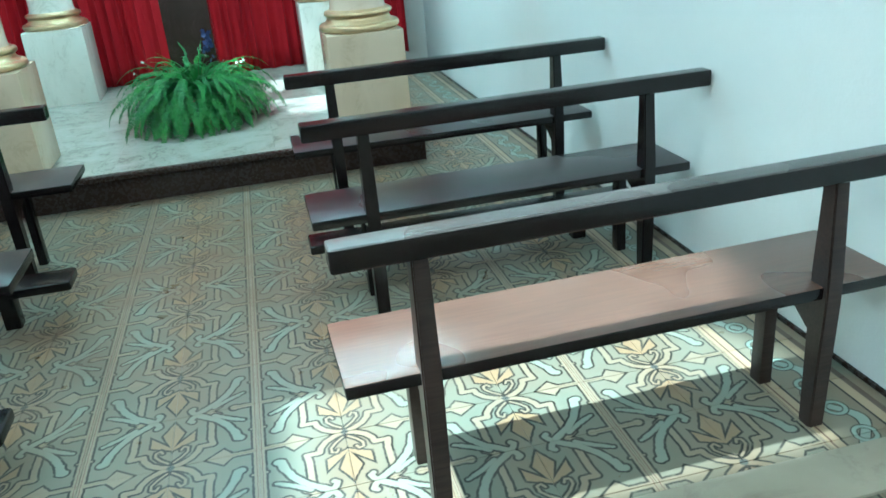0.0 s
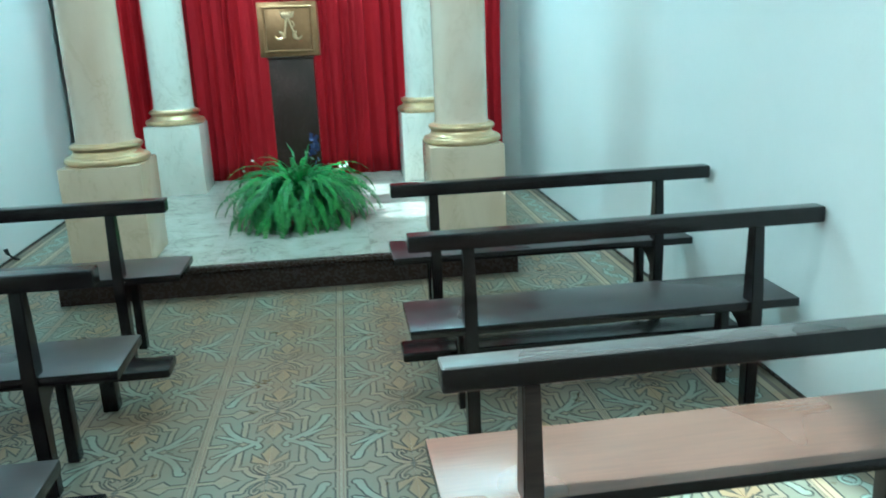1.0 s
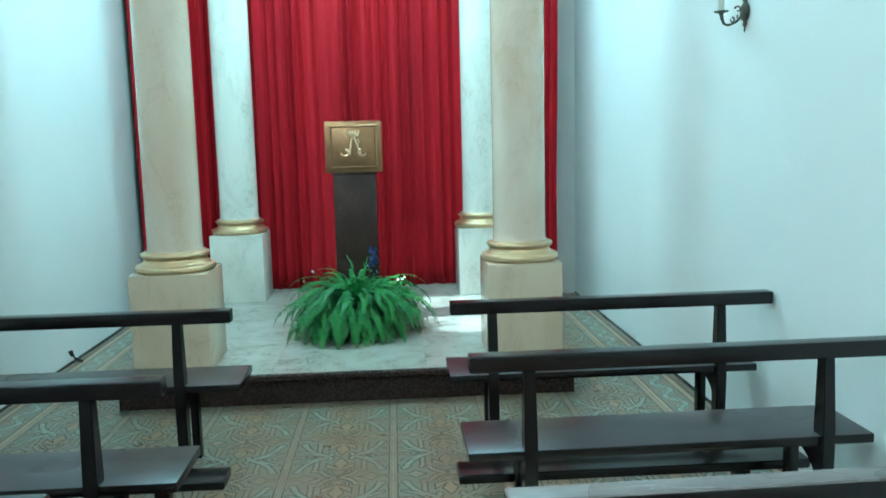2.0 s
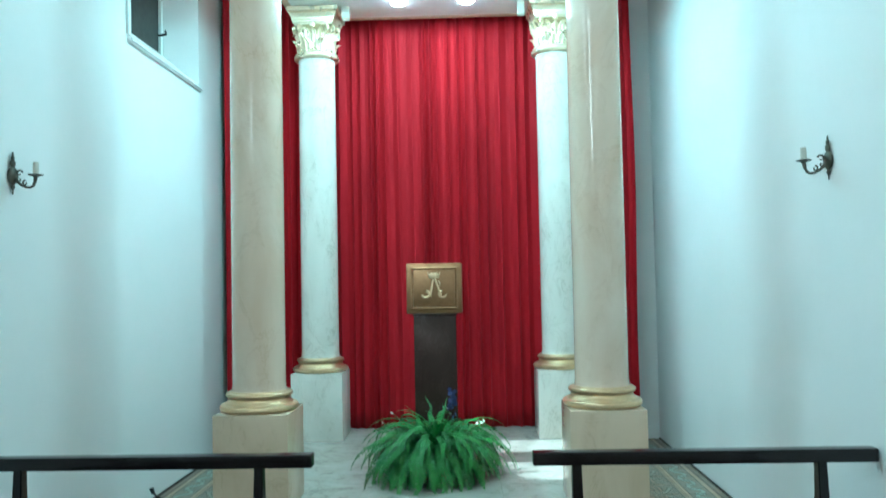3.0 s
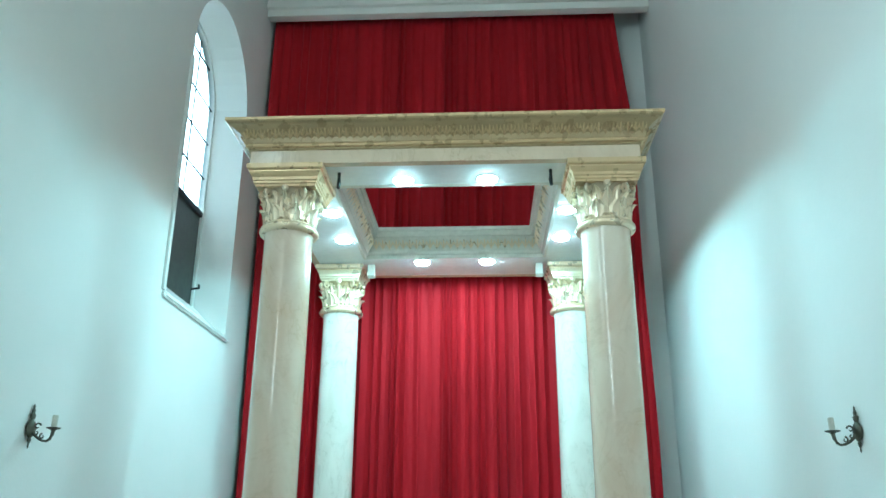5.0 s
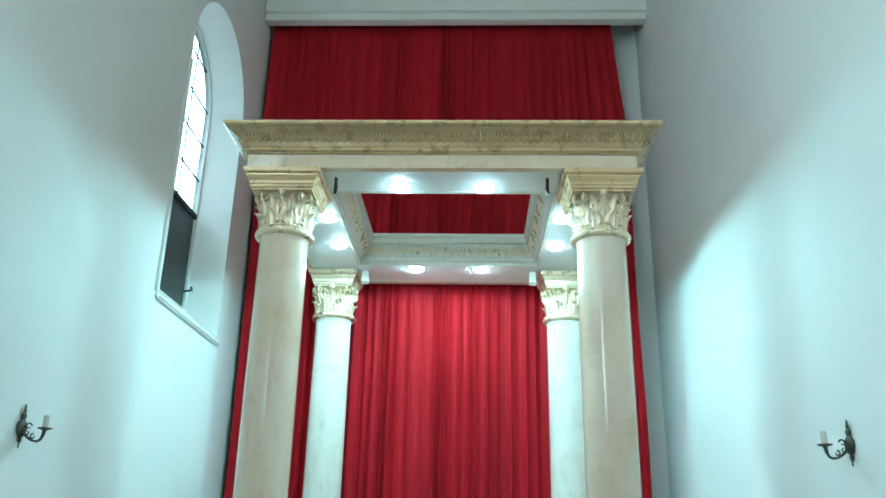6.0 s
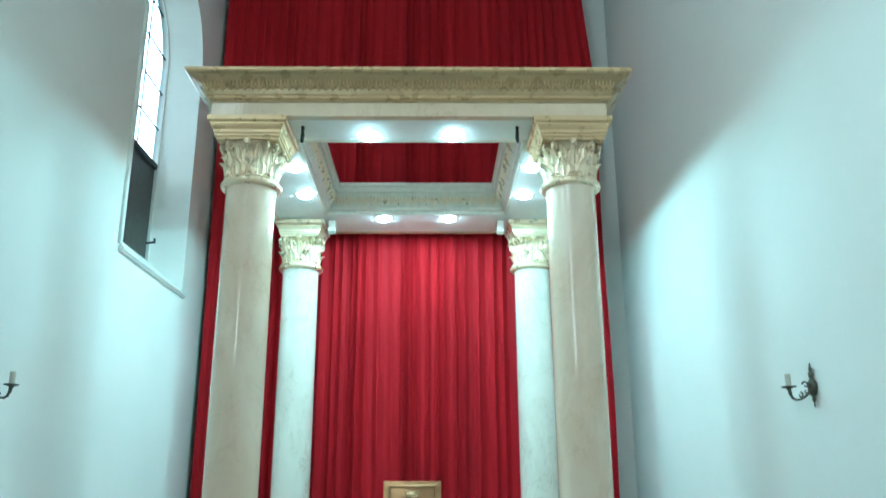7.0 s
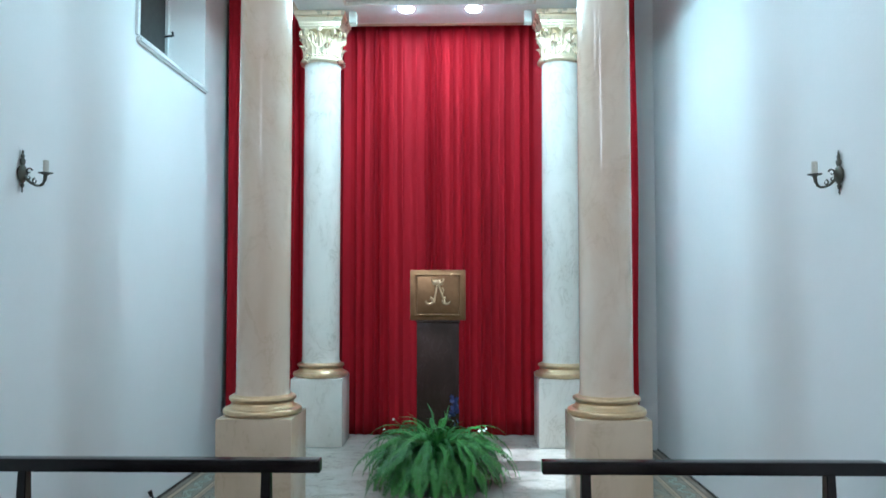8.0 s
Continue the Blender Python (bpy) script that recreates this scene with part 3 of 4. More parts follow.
def column(at, label, block, stone, b, gild, ground, cap, slim):
    c = thing("column", at, label, "column", "columns of the canopy")
    bm = box(-b, b, -b, b, 0.0, 0.575, 0.006)
    part("plinth", bm, block, c, "square polished marble plinth")
    part("lower_torus", lathe([(0.20, 0.575), (0.228, 0.578), (0.238, 0.588), (0.240, 0.600), (0.236, 0.612), (0.225, 0.620), (0.20, 0.622)]), GOLD, c, "gilded lower ring")
    part("scotia", lathe([(0.18, 0.620), (0.208, 0.621), (0.206, 0.626), (0.194, 0.634), (0.187, 0.644), (0.186, 0.652), (0.190, 0.658), (0.197, 0.662), (0.18, 0.664)]), GOLD, c, "gilded hollow between the rings")
    part("upper_torus", lathe([(0.17, 0.662), (0.194, 0.663), (0.202, 0.669), (0.204, 0.677), (0.201, 0.685), (0.192, 0.691), (0.180, 0.693), (0.176, 0.699), (0.16, 0.701)]), GOLD, c, "gilded upper ring")
    part("shaft", lathe([(0.158, 0.697), (0.168, 0.699), (0.1640, 0.715), (0.1615, 0.74), (0.1610, 1.2), (0.1615, 1.8), (0.1610, 2.4), (0.1595, 3.0), (0.1585, 3.270), (0.164, 3.302), (0.150, 3.304)], 56),
         stone, c, "smooth polished marble shaft")
    part("astragal", lathe([(0.15, 3.300), (0.180, 3.302), (0.192, 3.309), (0.198, 3.322), (0.196, 3.336), (0.186, 3.345), (0.178, 3.347), (0.182, 3.352), (0.183, 3.358), (0.176, 3.364), (0.15, 3.366)]), gild, c, "pale gilded neck ring")
    bell = part("capital_bell", lathe([(0.156, 3.36), (0.166, 3.362), (0.165, 3.45), (0.168, 3.52), (0.178, 3.56), (0.196, 3.590), (0.17, 3.596)]), ground, c, "recessed ground of the capital, crevice shade in its colour")
    bell.scale = (slim, slim, 1.0)

    def ornament(name, label, make, m):
        key = (name, label, gild.name)
        if key in ORNAMENT:
            tagged(share(name, ORNAMENT[key], bell, m), label)
        else:
            first = part(name, make(), gild, bell, label)
            ORNAMENT[key] = first.data
            first.matrix_basis = m

    for k in range(8):
        turn = Matrix.Rotation(k * math.pi / 4 + math.pi / 8, 4, "Z")
        ornament("acanthus_leaf", "curled gilded leaf", lambda: acanthus(0.125, 0.115, 0.026), turn @ Matrix.Translation((0, -0.170, 3.358)))
    for k in range(8):
        turn = Matrix.Rotation(k * math.pi / 4, 4, "Z")
        ornament("acanthus_leaf", "tall curled gilded leaf", lambda: acanthus(0.105, 0.190, 0.030), turn @ Matrix.Translation((0, -0.162, 3.365)))
    for k in range(8):
        turn = Matrix.Rotation(k * math.pi / 4 + math.pi / 8, 4, "Z")
        ornament("acanthus_leaf", "small upper gilded leaf", lambda: acanthus(0.075, 0.100, 0.022), turn @ Matrix.Translation((0, -0.172, 3.470)))
    for k in range(8):
        turn = Matrix.Rotation((k // 2) * math.pi / 2 + math.pi / 4 + (0.16 if k % 2 else -0.16), 4, "Z")
        ornament("volute", "gilded scroll", lambda: scroll(1.6, 0.034, 0.009, 0.013), turn @ Matrix.Translation((0, -0.208, 3.556)))
    for k in range(4):
        turn = Matrix.Rotation(k * math.pi / 2, 4, "Z")
        ornament("rosette", "small gilded rosette", lambda: lathe([(0.002, -0.02), (0.018, -0.014), (0.026, 0.0), (0.018, 0.012), (0.002, 0.016)], 12), turn @ Matrix.Translation((0, -0.205, 3.580)) @ Matrix.Rotation(radians(90), 4, "X"))
    i = 0.205 if cap is OCHRE else 0.172
    part("impost", frame_sweep(-i, i, -i, i, [(-0.03, 3.590), (-0.006, 3.592), (-0.002, 3.606), (0.006, 3.612), (0.006, 3.626), (0.012, 3.632), (0.014, 3.652), (0.024, 3.668), (0.030, 3.684), (0.030, 3.694), (0.044, 3.700),
                                              (0.048, 3.708), (0.048, 3.738), (0.02, 3.740)], closed=False), cap, c, "stepped square gilt impost block", 20)
    part("fillet", frame_sweep(-i, i, -i, i, [(0.0, 3.686), (0.033, 3.686), (0.033, 3.693), (0.0, 3.693)]), GOLD, c, "thin gilt fillet", 20)
    return c


CXL, CXR, CYF, CYB = -1.045, 1.062, 4.43, 6.49
for x, y, words in ((CXL, CYF, "tall cream marble column with gilded capital, at the front step"), (CXR, CYF, "tall cream marble column with gilded capital, at the front step"),
                    (CXL, CYB, "tall white marble column with gilded capital, by the curtain"), (CXR - 0.012, CYB, "tall white marble column with gilded capital, by the curtain")):
    column((x, y, STEP), words, *((CREAM_MARBLE, SHAFT_MARBLE, 0.225, PALE_GOLD, SHADED_GROUND, OCHRE, 0.97) if y == CYF else (WHITE_MARBLE, WHITE_MARBLE, 0.220, SILVERED, SHADED_GILT, PALE_GOLD, 0.95)))

# ---------------------------------------------------------------- the canopy on the columns
Z0 = STEP + 3.742
canopy = thing("altar_canopy", (0, 0, Z0), "square altar canopy with a gilded cornice and open coffer", "canopy")
AX, AY0, AY1 = 1.285, 4.205, 6.72
OX, OY0, OY1 = 0.79, 4.60, 6.155
bm = frame_sweep(-AX, AX, AY0, AY1, [(0.0, 0.0), (0.0, 0.095), (-0.06, 0.095), (-0.06, 0.0)])
part("architrave", bm, CREAM_MARBLE, canopy, "plain cream marble architrave", 20)
for xa, xb, ya, yb in ((-AX + 0.06, AX - 0.06, AY0 + 0.06, OY0), (-AX + 0.06, AX - 0.06, OY1, AY1 - 0.06), (-AX + 0.06, -OX, OY0, OY1), (OX, AX - 0.06, OY0, OY1)):
    part("soffit", box(xa, xb, ya, yb, 0.003, 0.03), TRIM, canopy, "smooth white soffit with recessed lamps")
cornice = part("cornice", frame_sweep(-AX, AX, AY0, AY1 - 0.15, [(-0.05, 0.096), (0.006, 0.096), (0.010, 0.102), (0.010, 0.112), (0.022, 0.118), (0.026, 0.130), (0.034, 0.140), (0.044, 0.170), (0.072, 0.205),
                                                         (0.108, 0.225), (0.116, 0.232), (0.130, 0.236), (0.140, 0.246), (0.146, 0.262), (0.146, 0.272), (-0.05, 0.272)]),
               SHADED_OCHRE, canopy, "flared cornice with a worn gilt leaf frieze, recess shade painted on its ground", 20)
part("cornice_lip", frame_sweep(-AX, AX, AY0, AY1 - 0.15, [(0.10, 0.2745), (0.149, 0.2745), (0.149, 0.256), (0.142, 0.248), (0.134, 0.240), (0.10, 0.240)]), OCHRE, canopy, "gilt lip along the top of the cornice", 20)
part("cornice_bead", frame_sweep(-AX, AX, AY0, AY1 - 0.15, [(0.0, 0.134), (0.030, 0.134), (0.034, 0.124), (0.030, 0.114), (0.016, 0.110), (0.0, 0.110)]), OCHRE, canopy, "gilt bead under the frieze", 20)
bm = frame_sweep(-OX, OX, OY0, OY1, [(0.02, 0.0), (-0.006, -0.006), (-0.012, 0.022), (-0.026, 0.030), (-0.030, 0.052), (-0.060, 0.095), (-0.086, 0.150), (-0.090, 0.166), (-0.108, 0.170), (-0.112, 0.214), (-0.125, 0.220), (-0.125, 0.25), (0.02, 0.25)])
coffer = part("coffer_frame", bm, CREAM_PLASTER, canopy, "stepped moulding round the open coffer", 20)
part("roof_panel", frame_sweep(-OX, OX, OY0, OY1, [(0.02, 0.205), (0.45, 0.205), (0.45, 0.228), (0.02, 0.228)]), TRIM, canopy, "plain board on top of the canopy", 20)


def frieze_leaf(w, h):
    """A palmette: a tall middle lobe between two leaning side lobes, with a small bud between it and the next."""
    bm = bmesh.new()
    for cx, cz, lean, sw, sh, thick in ((0, 0, 0, 0.34, 1.0, 0.0085), (-0.27, -0.06, 0.42, 0.24, 0.72, 0.006), (0.27, -0.06, -0.42, 0.24, 0.72, 0.006), (0.5, 0.16, 0, 0.16, 0.5, 0.005)):
        own = bmesh.new()
        bmesh.ops.create_uvsphere(own, u_segments=7, v_segments=5, radius=1)
        for v in own.verts:
            x, z = v.co.x * w / 2 * sw * (1 - 0.3 * max(0, -v.co.z)), v.co.z * h / 2 * sh
            v.co = (cx * w + x * math.cos(lean) - z * math.sin(lean), v.co.y * thick, cz * h + x * math.sin(lean) + z * math.cos(lean))
        merge(bm, own)
    return bm


leaf_first = part("frieze_leaf", frieze_leaf(0.048, 0.088), OCHRE, cornice, "small raised gilt leaf")
FL = leaf_first.data
tilt = Matrix.Rotation(radians(42), 4, "X")
count = 56
spots = []
for k in range(count):
    x = -AX - 0.04 + (k + 0.5) * (2 * AX + 0.08) / count
    spots.append(Matrix.Translation((x, AY0 - 0.062, 0.186)) @ tilt)
for k in range(44):
    y = AY0 + (k + 0.5) * (AY1 - 0.15 - AY0) / 44
    spots.append(Matrix.Translation((-AX - 0.062, y, 0.186)) @ Matrix.Rotation(radians(-90), 4, "Z") @ tilt)
    spots.append(Matrix.Translation((AX + 0.062, y, 0.186)) @ Matrix.Rotation(radians(90), 4, "Z") @ tilt)
leaf_first.matrix_basis = spots[0]
for m in spots[1:]:
    tagged(share("frieze_leaf", FL, cornice, m), "small raised gilt leaf")
# egg ornament inside the coffer
egg_first = part("coffer_leaf", frieze_leaf(0.054, 0.100), PALE_GOLD, coffer, "small gilt ornament")
EG = egg_first.data
spots = []
for k in range(24):
    x = -OX + 0.07 + (k + 0.5) * (2 * OX - 0.14) / 24
    spots.append(Matrix.Translation((x, OY1 - 0.063, 0.104)) @ Matrix.Rotation(radians(35), 4, "X"))
for k in range(22):
    y = OY0 + 0.07 + (k + 0.5) * (OY1 - OY0 - 0.14) / 22
    for s in (-1, 1):
        spots.append(Matrix.Translation((s * (OX - 0.063), y, 0.104)) @ Matrix.Rotation(radians(-90 * s), 4, "Z") @ Matrix.Rotation(radians(35), 4, "X"))
egg_first.matrix_basis = spots[0]
for m in spots[1:]:
    tagged(share("coffer_leaf", EG, coffer, m), "small gilt ornament")

# small corbels beside the rear capitals and iron hooks by the front ones
for s in (-1, 1):
    part("corbel", prism([(6.43, 0.0), (6.43, -0.03), (6.39, -0.09), (6.36, -0.12), (6.32, -0.10), (6.32, 0.0)], s * 0.76 - 0.03, s * 0.76 + 0.03), CREAM_PLASTER, canopy, "small plaster corbel")
    part("hook", tube([(s * 0.715, 4.37, 0.005), (s * 0.715, 4.37, -0.03), (s * 0.713, 4.365, -0.075), (s * 0.718, 4.375, -0.105), (s * 0.722, 4.395, -0.098)], [0.012, 0.010, 0.014, 0.012, 0.008], 8), IRON, canopy, "short black iron hook")

spot_first = None
for lx, ly in DOWNLIGHTS:
    if spot_first is None:
        lamp = thing("downlight", (lx, ly, Z0 + 0.004), "round recessed lamp, lit cold white, in the canopy", "lamp", "downlights in the canopy")
        part("ring", lathe([(0.070, -0.002), (0.078, -0.006), (0.085, -0.003), (0.086, 0.004), (0.070, 0.004)], 28), CHROME, lamp, "thin satin metal ring")
        part("lens", lathe([(0.001, -0.026), (0.040, -0.023), (0.066, -0.010), (0.069, 0.003), (0.001, 0.003)], 28), LED, lamp, "glowing white lens")
        spot_first = lamp
    else:
        copy_thing(spot_first, pose(lx, ly, Z0 + 0.004))


# ---------------------------------------------------------------- curtain
def curtain():
    rng = np.random.default_rng(7)
    x0, x1, y, z0, z1 = -1.995, 1.795, 6.850, STEP + 0.006, 7.00
    nx, nz = 820, 40
    xs = np.linspace(x0, x1, nx)
    width = np.interp(xs, *(lambda g: (g, rng.uniform(0.5, 1.8, len(g))))(np.linspace(x0, x1, 64)))
    phase = np.cumsum(1 / width) * (x1 - x0) / nx * 2 * math.pi / 0.098
    amp = np.interp(xs, *(lambda g: (g, rng.uniform(0.25, 1.0, len(g))))(np.linspace(x0, x1, 74)))
    slow = np.interp(xs, *(lambda g: (g, rng.uniform(-0.014, 0.014, len(g))))(np.linspace(x0, x1, 16)))
    verts, faces = [], []
    for k in range(nz + 1):
        f = k / nz
        z = z0 + (z1 - z0) * f
        gather = 0.55 + 0.45 * (1 - f) ** 0.6
        drift = 0.5 * np.sin(xs * 2.1 + 3.0 * f) + 0.35 * np.sin(xs * 5.0 - 5.0 * f)
        fold = np.sin(phase + drift) * 0.75 + 0.25 * np.sin(2 * phase + 1.3 + 2 * drift)
        yy = y + slow * (1 - 0.3 * f) + 0.052 * amp * gather * fold
        slip = max(0.0, (f - 0.80) / 0.20)
        xx = xs - np.clip((xs - 0.9) / 0.94, 0, 1) ** 2 * (0.105 * slip ** 0.8 + 0.01 * math.sin(14 * f)) + 0.012 * fold * np.cos(phase)
        verts += [(float(a), float(b), float(z)) for a, b in zip(xx, yy)]
    for k in range(nz):
        for i in range(nx - 1):
            a = k * nx + i
            faces.append((a, a + 1, a + 1 + nx, a + nx))
    me = bpy.data.meshes.new("curtain")
    me.from_pydata(verts, [], faces)
    me.materials.append(CURTAIN_RED)
    me.polygons.foreach_set("use_smooth", [True] * len(me.polygons))
    return me


drape = thing("curtain", (0, 0, 0), "floor-to-ceiling deep red curtain hanging in narrow folds", "curtain")
cloth = new("cloth", curtain())
cloth.parent = drape
thick = cloth.modifiers.new("thickness", "SOLIDIFY")
thick.thickness = 0.004
part("rod", tube([(-2.03, 6.86, 6.985), (2.03, 6.86, 6.985)], 0.014, 10), IRON, drape, "plain metal curtain rod")

# ---------------------------------------------------------------- pedestal, tabernacle
ped = thing("pedestal", (0.004, 5.63, STEP), "slim square pedestal of dark brown polished marble", "pedestal")
part("shaft", box(-0.158, 0.158, -0.158, 0.158, 0.02, 1.085, 0.006), PEDESTAL_STONE, ped)
part("foot", box(-0.185, 0.185, -0.185, 0.185, 0.0, 0.022, 0.004), PEDESTAL_STONE, ped, "dark marble foot slab")
part("cap", box(-0.165, 0.165, -0.165, 0.165, 1.085, 1.103, 0.003), PEDESTAL_STONE, ped, "thin dark marble cap")

tab = thing("tabernacle", (0.004, 5.63, STEP + 1.103), "square brass tabernacle with a raised emblem, on the pedestal", "tabernacle")
W, H = 0.207, 0.375
part("body", box(-W, W, -0.17, 0.17, 0.0, H, 0.008), BRASS, tab, "brushed brass case")
bm = frame_sweep(-0.175, 0.175, 0.028, H - 0.028, [(0.0, 0.0), (0.0, 0.010), (-0.006, 0.014), (-0.014, 0.014), (-0.020, 0.008), (-0.020, 0.0)])
bmesh.ops.transform(bm, matrix=Matrix.Translation((0, -0.170, 0)) @ Matrix.Rotation(radians(90), 4, "X"), verts=bm.verts)
door = part("door", box(-0.155, 0.155, -0.176, -0.168, 0.048, H - 0.048, 0.003), BRASS, tab, "plain brass door")
part("door_frame", bm, BRASS, door, "raised brass border", 20)
# the emblem: a crown over two crossing legs with curled ends
eb = 0.190
bm = lathe([(0.001, 0.262), (0.034, 0.262), (0.040, 0.272), (0.044, 0.290), (0.036, 0.297), (0.012, 0.302), (0.001, 0.302)], 14, centre=(0, 0))
for v in bm.verts:
    v.co.y = v.co.y * 0.35 - 0.182
for k in range(5):
    a = (k - 2) * 0.019
    tube([(a, -0.186, 0.285), (a * 1.15, -0.19, 0.308)], [0.008, 0.006], 7, bm)
part("crown_relief", bm, BRIGHT_GOLD, door, "polished raised crown shape")
bm = tube([(-0.006, -eb, 0.262), (-0.016, -eb, 0.20), (-0.030, -eb, 0.13)], [0.008, 0.007, 0.009], 8)
tube([(0.006, -eb, 0.262), (0.030, -eb, 0.19), (0.052, -eb, 0.135)], [0.008, 0.007, 0.009], 8, bm)
tube([(0.030, -eb, 0.245), (0.044, -eb, 0.225), (0.040, -eb, 0.205), (0.024, -eb, 0.198)], 0.006, 8, bm)
part("leg_relief", bm, BRIGHT_GOLD, door, "polished raised legs")
for s in (-1, 1):
    pts = []
    for k in range(12):
        a = math.pi * (0.95 - 0.13 * k)
        r = 0.030 - 0.0006 * k
        pts.append((s * (0.062 - r * math.cos(a)), -eb, 0.146 - 0.9 * r * math.sin(a)))
    part("curl_relief", tube(pts, [0.007 + 0.0004 * k for k in range(12)], 8), BRIGHT_GOLD, door, "raised curl")


# ---------------------------------------------------------------- fern
def frond(length, droop, width, seed):
    """An arching frond along +y, with two rows of small leaflets."""
    rng = random.Random(seed)
    bm = bmesh.new()
    n = 46
    pts = []
    y = z = 0.0
    ang = radians(52 - rng.uniform(0, 12))
    step = length / n
    for i in range(n + 1):
        pts.append(Vector((0.012 * math.sin(i * 0.25 + seed), y, z)))
        ang -= radians(droop) / n * (0.5 + 1.1 * i / n)
        y += step * math.cos(ang)
        z += step * math.sin(ang)
    tube(pts[::3], [0.0032 * (1 - 0.8 * k / 16) for k in range(len(pts[::3]))], 4, bm)
    for i in range(3, n + 1):
        f = i / n
        w = width * (math.sin(math.pi * min(0.98, f ** 0.75)) ** 0.6) * rng.uniform(0.85, 1.1)
        d = (pts[i] - pts[i - 1]).normalized()
        for s in (-1, 1):
            side = Vector((s, 0, 0))
            up = side.cross(d) * s
            a = pts[i] + side * 0.001
            tip = a + side * w * rng.uniform(0.85, 1.1) + d * w * rng.uniform(0.2, 0.5) - up * w * rng.uniform(-0.25, 0.55)
            mid = a + side * w * 0.45 + d * w * 0.16 + up * w * 0.07
            h = step * 0.42
            v = [bm.verts.new(q) for q in (a - d * h * 0.6, mid - d * h, tip, mid + d * h, a + d * h * 0.7)]
            bm.faces.new(v)
    return bm


fern = thing("fern", (0.0, 5.06, STEP), "bushy green fern spreading over the marble platform", "plant")
part("pot", lathe([(0.10, 0.0), (0.13, 0.005), (0.165, 0.17), (0.175, 0.175), (0.175, 0.20), (0.15, 0.20)], 28), POT, fern, "round clay pot hidden by the leaves")
variants = []
for k, (length, droop, width) in enumerate(((0.58, 105, 0.040), (0.64, 112, 0.044), (0.52, 120, 0.038), (0.68, 108, 0.044), (0.50, 90, 0.036), (0.60, 125, 0.042), (0.46, 48, 0.016))):
    variants.append((frond(length, droop, width, k), k))
rng = random.Random(11)
meshes = []
for bmv, k in variants:
    ob = part("frond", bmv, LEAF, fern, "", 60)
    meshes.append(ob.data)
    a = k * 1.05
    ob.matrix_basis = Matrix.Translation((0.05 * math.cos(a), 0.05 * math.sin(a), 0.17)) @ Matrix.Rotation(a, 4, "Z")
for k in range(270):
    a = k * 2.39996 + rng.uniform(-0.2, 0.2)
    layer = k % 3
    pitch = (-38, -20, 2)[layer] + rng.uniform(-8, 8)
    size = (1.0, 0.98, 0.82)[layer] * rng.uniform(0.72, 0.97)
    r = rng.uniform(0.01, 0.10)
    m = Matrix.Translation((r * math.cos(a + 1.57), r * math.sin(a + 1.57) * 0.9, 0.20 + rng.uniform(-0.02, 0.05))) @ Matrix.Rotation(a, 4, "Z") @ Matrix.Rotation(radians(pitch), 4, "X")
    m = m @ Matrix.Rotation(radians(rng.uniform(-25, 25)), 4, "Y") @ Matrix.Scale(size, 4)
    share("frond", meshes[(k * 5 + layer) % 6], fern, m)
for k in range(80):
    a = k * 2.39996
    m = Matrix.Translation((0.12 * math.cos(a + 1.57), 0.12 * math.sin(a + 1.57), 0.17 + rng.uniform(-0.02, 0.02))) @ Matrix.Rotation(a, 4, "Z") @ Matrix.Rotation(radians(-58 + rng.uniform(-8, 8)), 4, "X")
    share("frond", meshes[k % 6], fern, m @ Matrix.Rotation(radians(rng.uniform(-30, 30)), 4, "Y") @ Matrix.Scale(rng.uniform(0.55, 0.75), 4))
for k in range(14):
    a = rng.uniform(0, 6.28)
    m = Matrix.Translation((rng.uniform(-0.06, 0.06), rng.uniform(-0.03, 0.08), 0.20)) @ Matrix.Rotation(a, 4, "Z") @ Matrix.Rotation(radians(rng.uniform(14, 34) if k % 2 == 0 else rng.uniform(18, 38)), 4, "X") @ Matrix.Scale(rng.uniform(0.62, 0.9), 4)
    share("frond", meshes[6 if k % 2 else 4], fern, m)


def blossom(size):
    bm = bmesh.new()
    for k in range(5):
        a = k * 2 * math.pi / 5
        c, s = math.cos(a), math.sin(a)
        v = [bm.verts.new(p) for p in ((0, 0, 0), (size * (0.5 * c - 0.35 * s), size * (0.5 * s + 0.35 * c), 0.2 * size), (size * c, size * s, 0.1 * size), (size * (0.5 * c + 0.35 * s), size * (0.5 * s - 0.35 * c), 0.2 * size))]
        bm.faces.new(v)
    bmesh.ops.create_icosphere(bm, subdivisions=1, radius=size * 0.22)
    return bm


first = None
for x, y, z in ((0.33, -0.10, 0.38), (0.345, -0.06, 0.385), (0.30, -0.08, 0.375), (0.10, -0.22, 0.50), (0.12, -0.2, 0.46), (-0.30, 0.1, 0.42), (0.22, -0.1, 0.40), (-0.36, 0.05, 0.36)):
    m = Matrix.Translation((x, y, z)) @ Matrix.Rotation(x * 20, 4, "Z") @ Matrix.Rotation(0.8, 4, "X")
    if first is None:
        first = part("flower", blossom(0.012), PETAL, fern, "small white flower")
        first.matrix_basis = m
        flower_mesh = first.data
    else:
        tagged(share("flower", flower_mesh, fern, m), "small white flower")
    sprig = part("sprig", tube([(x * 0.3, y * 0.3, 0.2), (x * 0.7, y * 0.7, z * 0.85), (x, y, z)], 0.0025, 5), STEM, fern)
# blue petals added to stand for the soft bluish glow on the pedestal
bm = bmesh.new()
brng = random.Random(3)
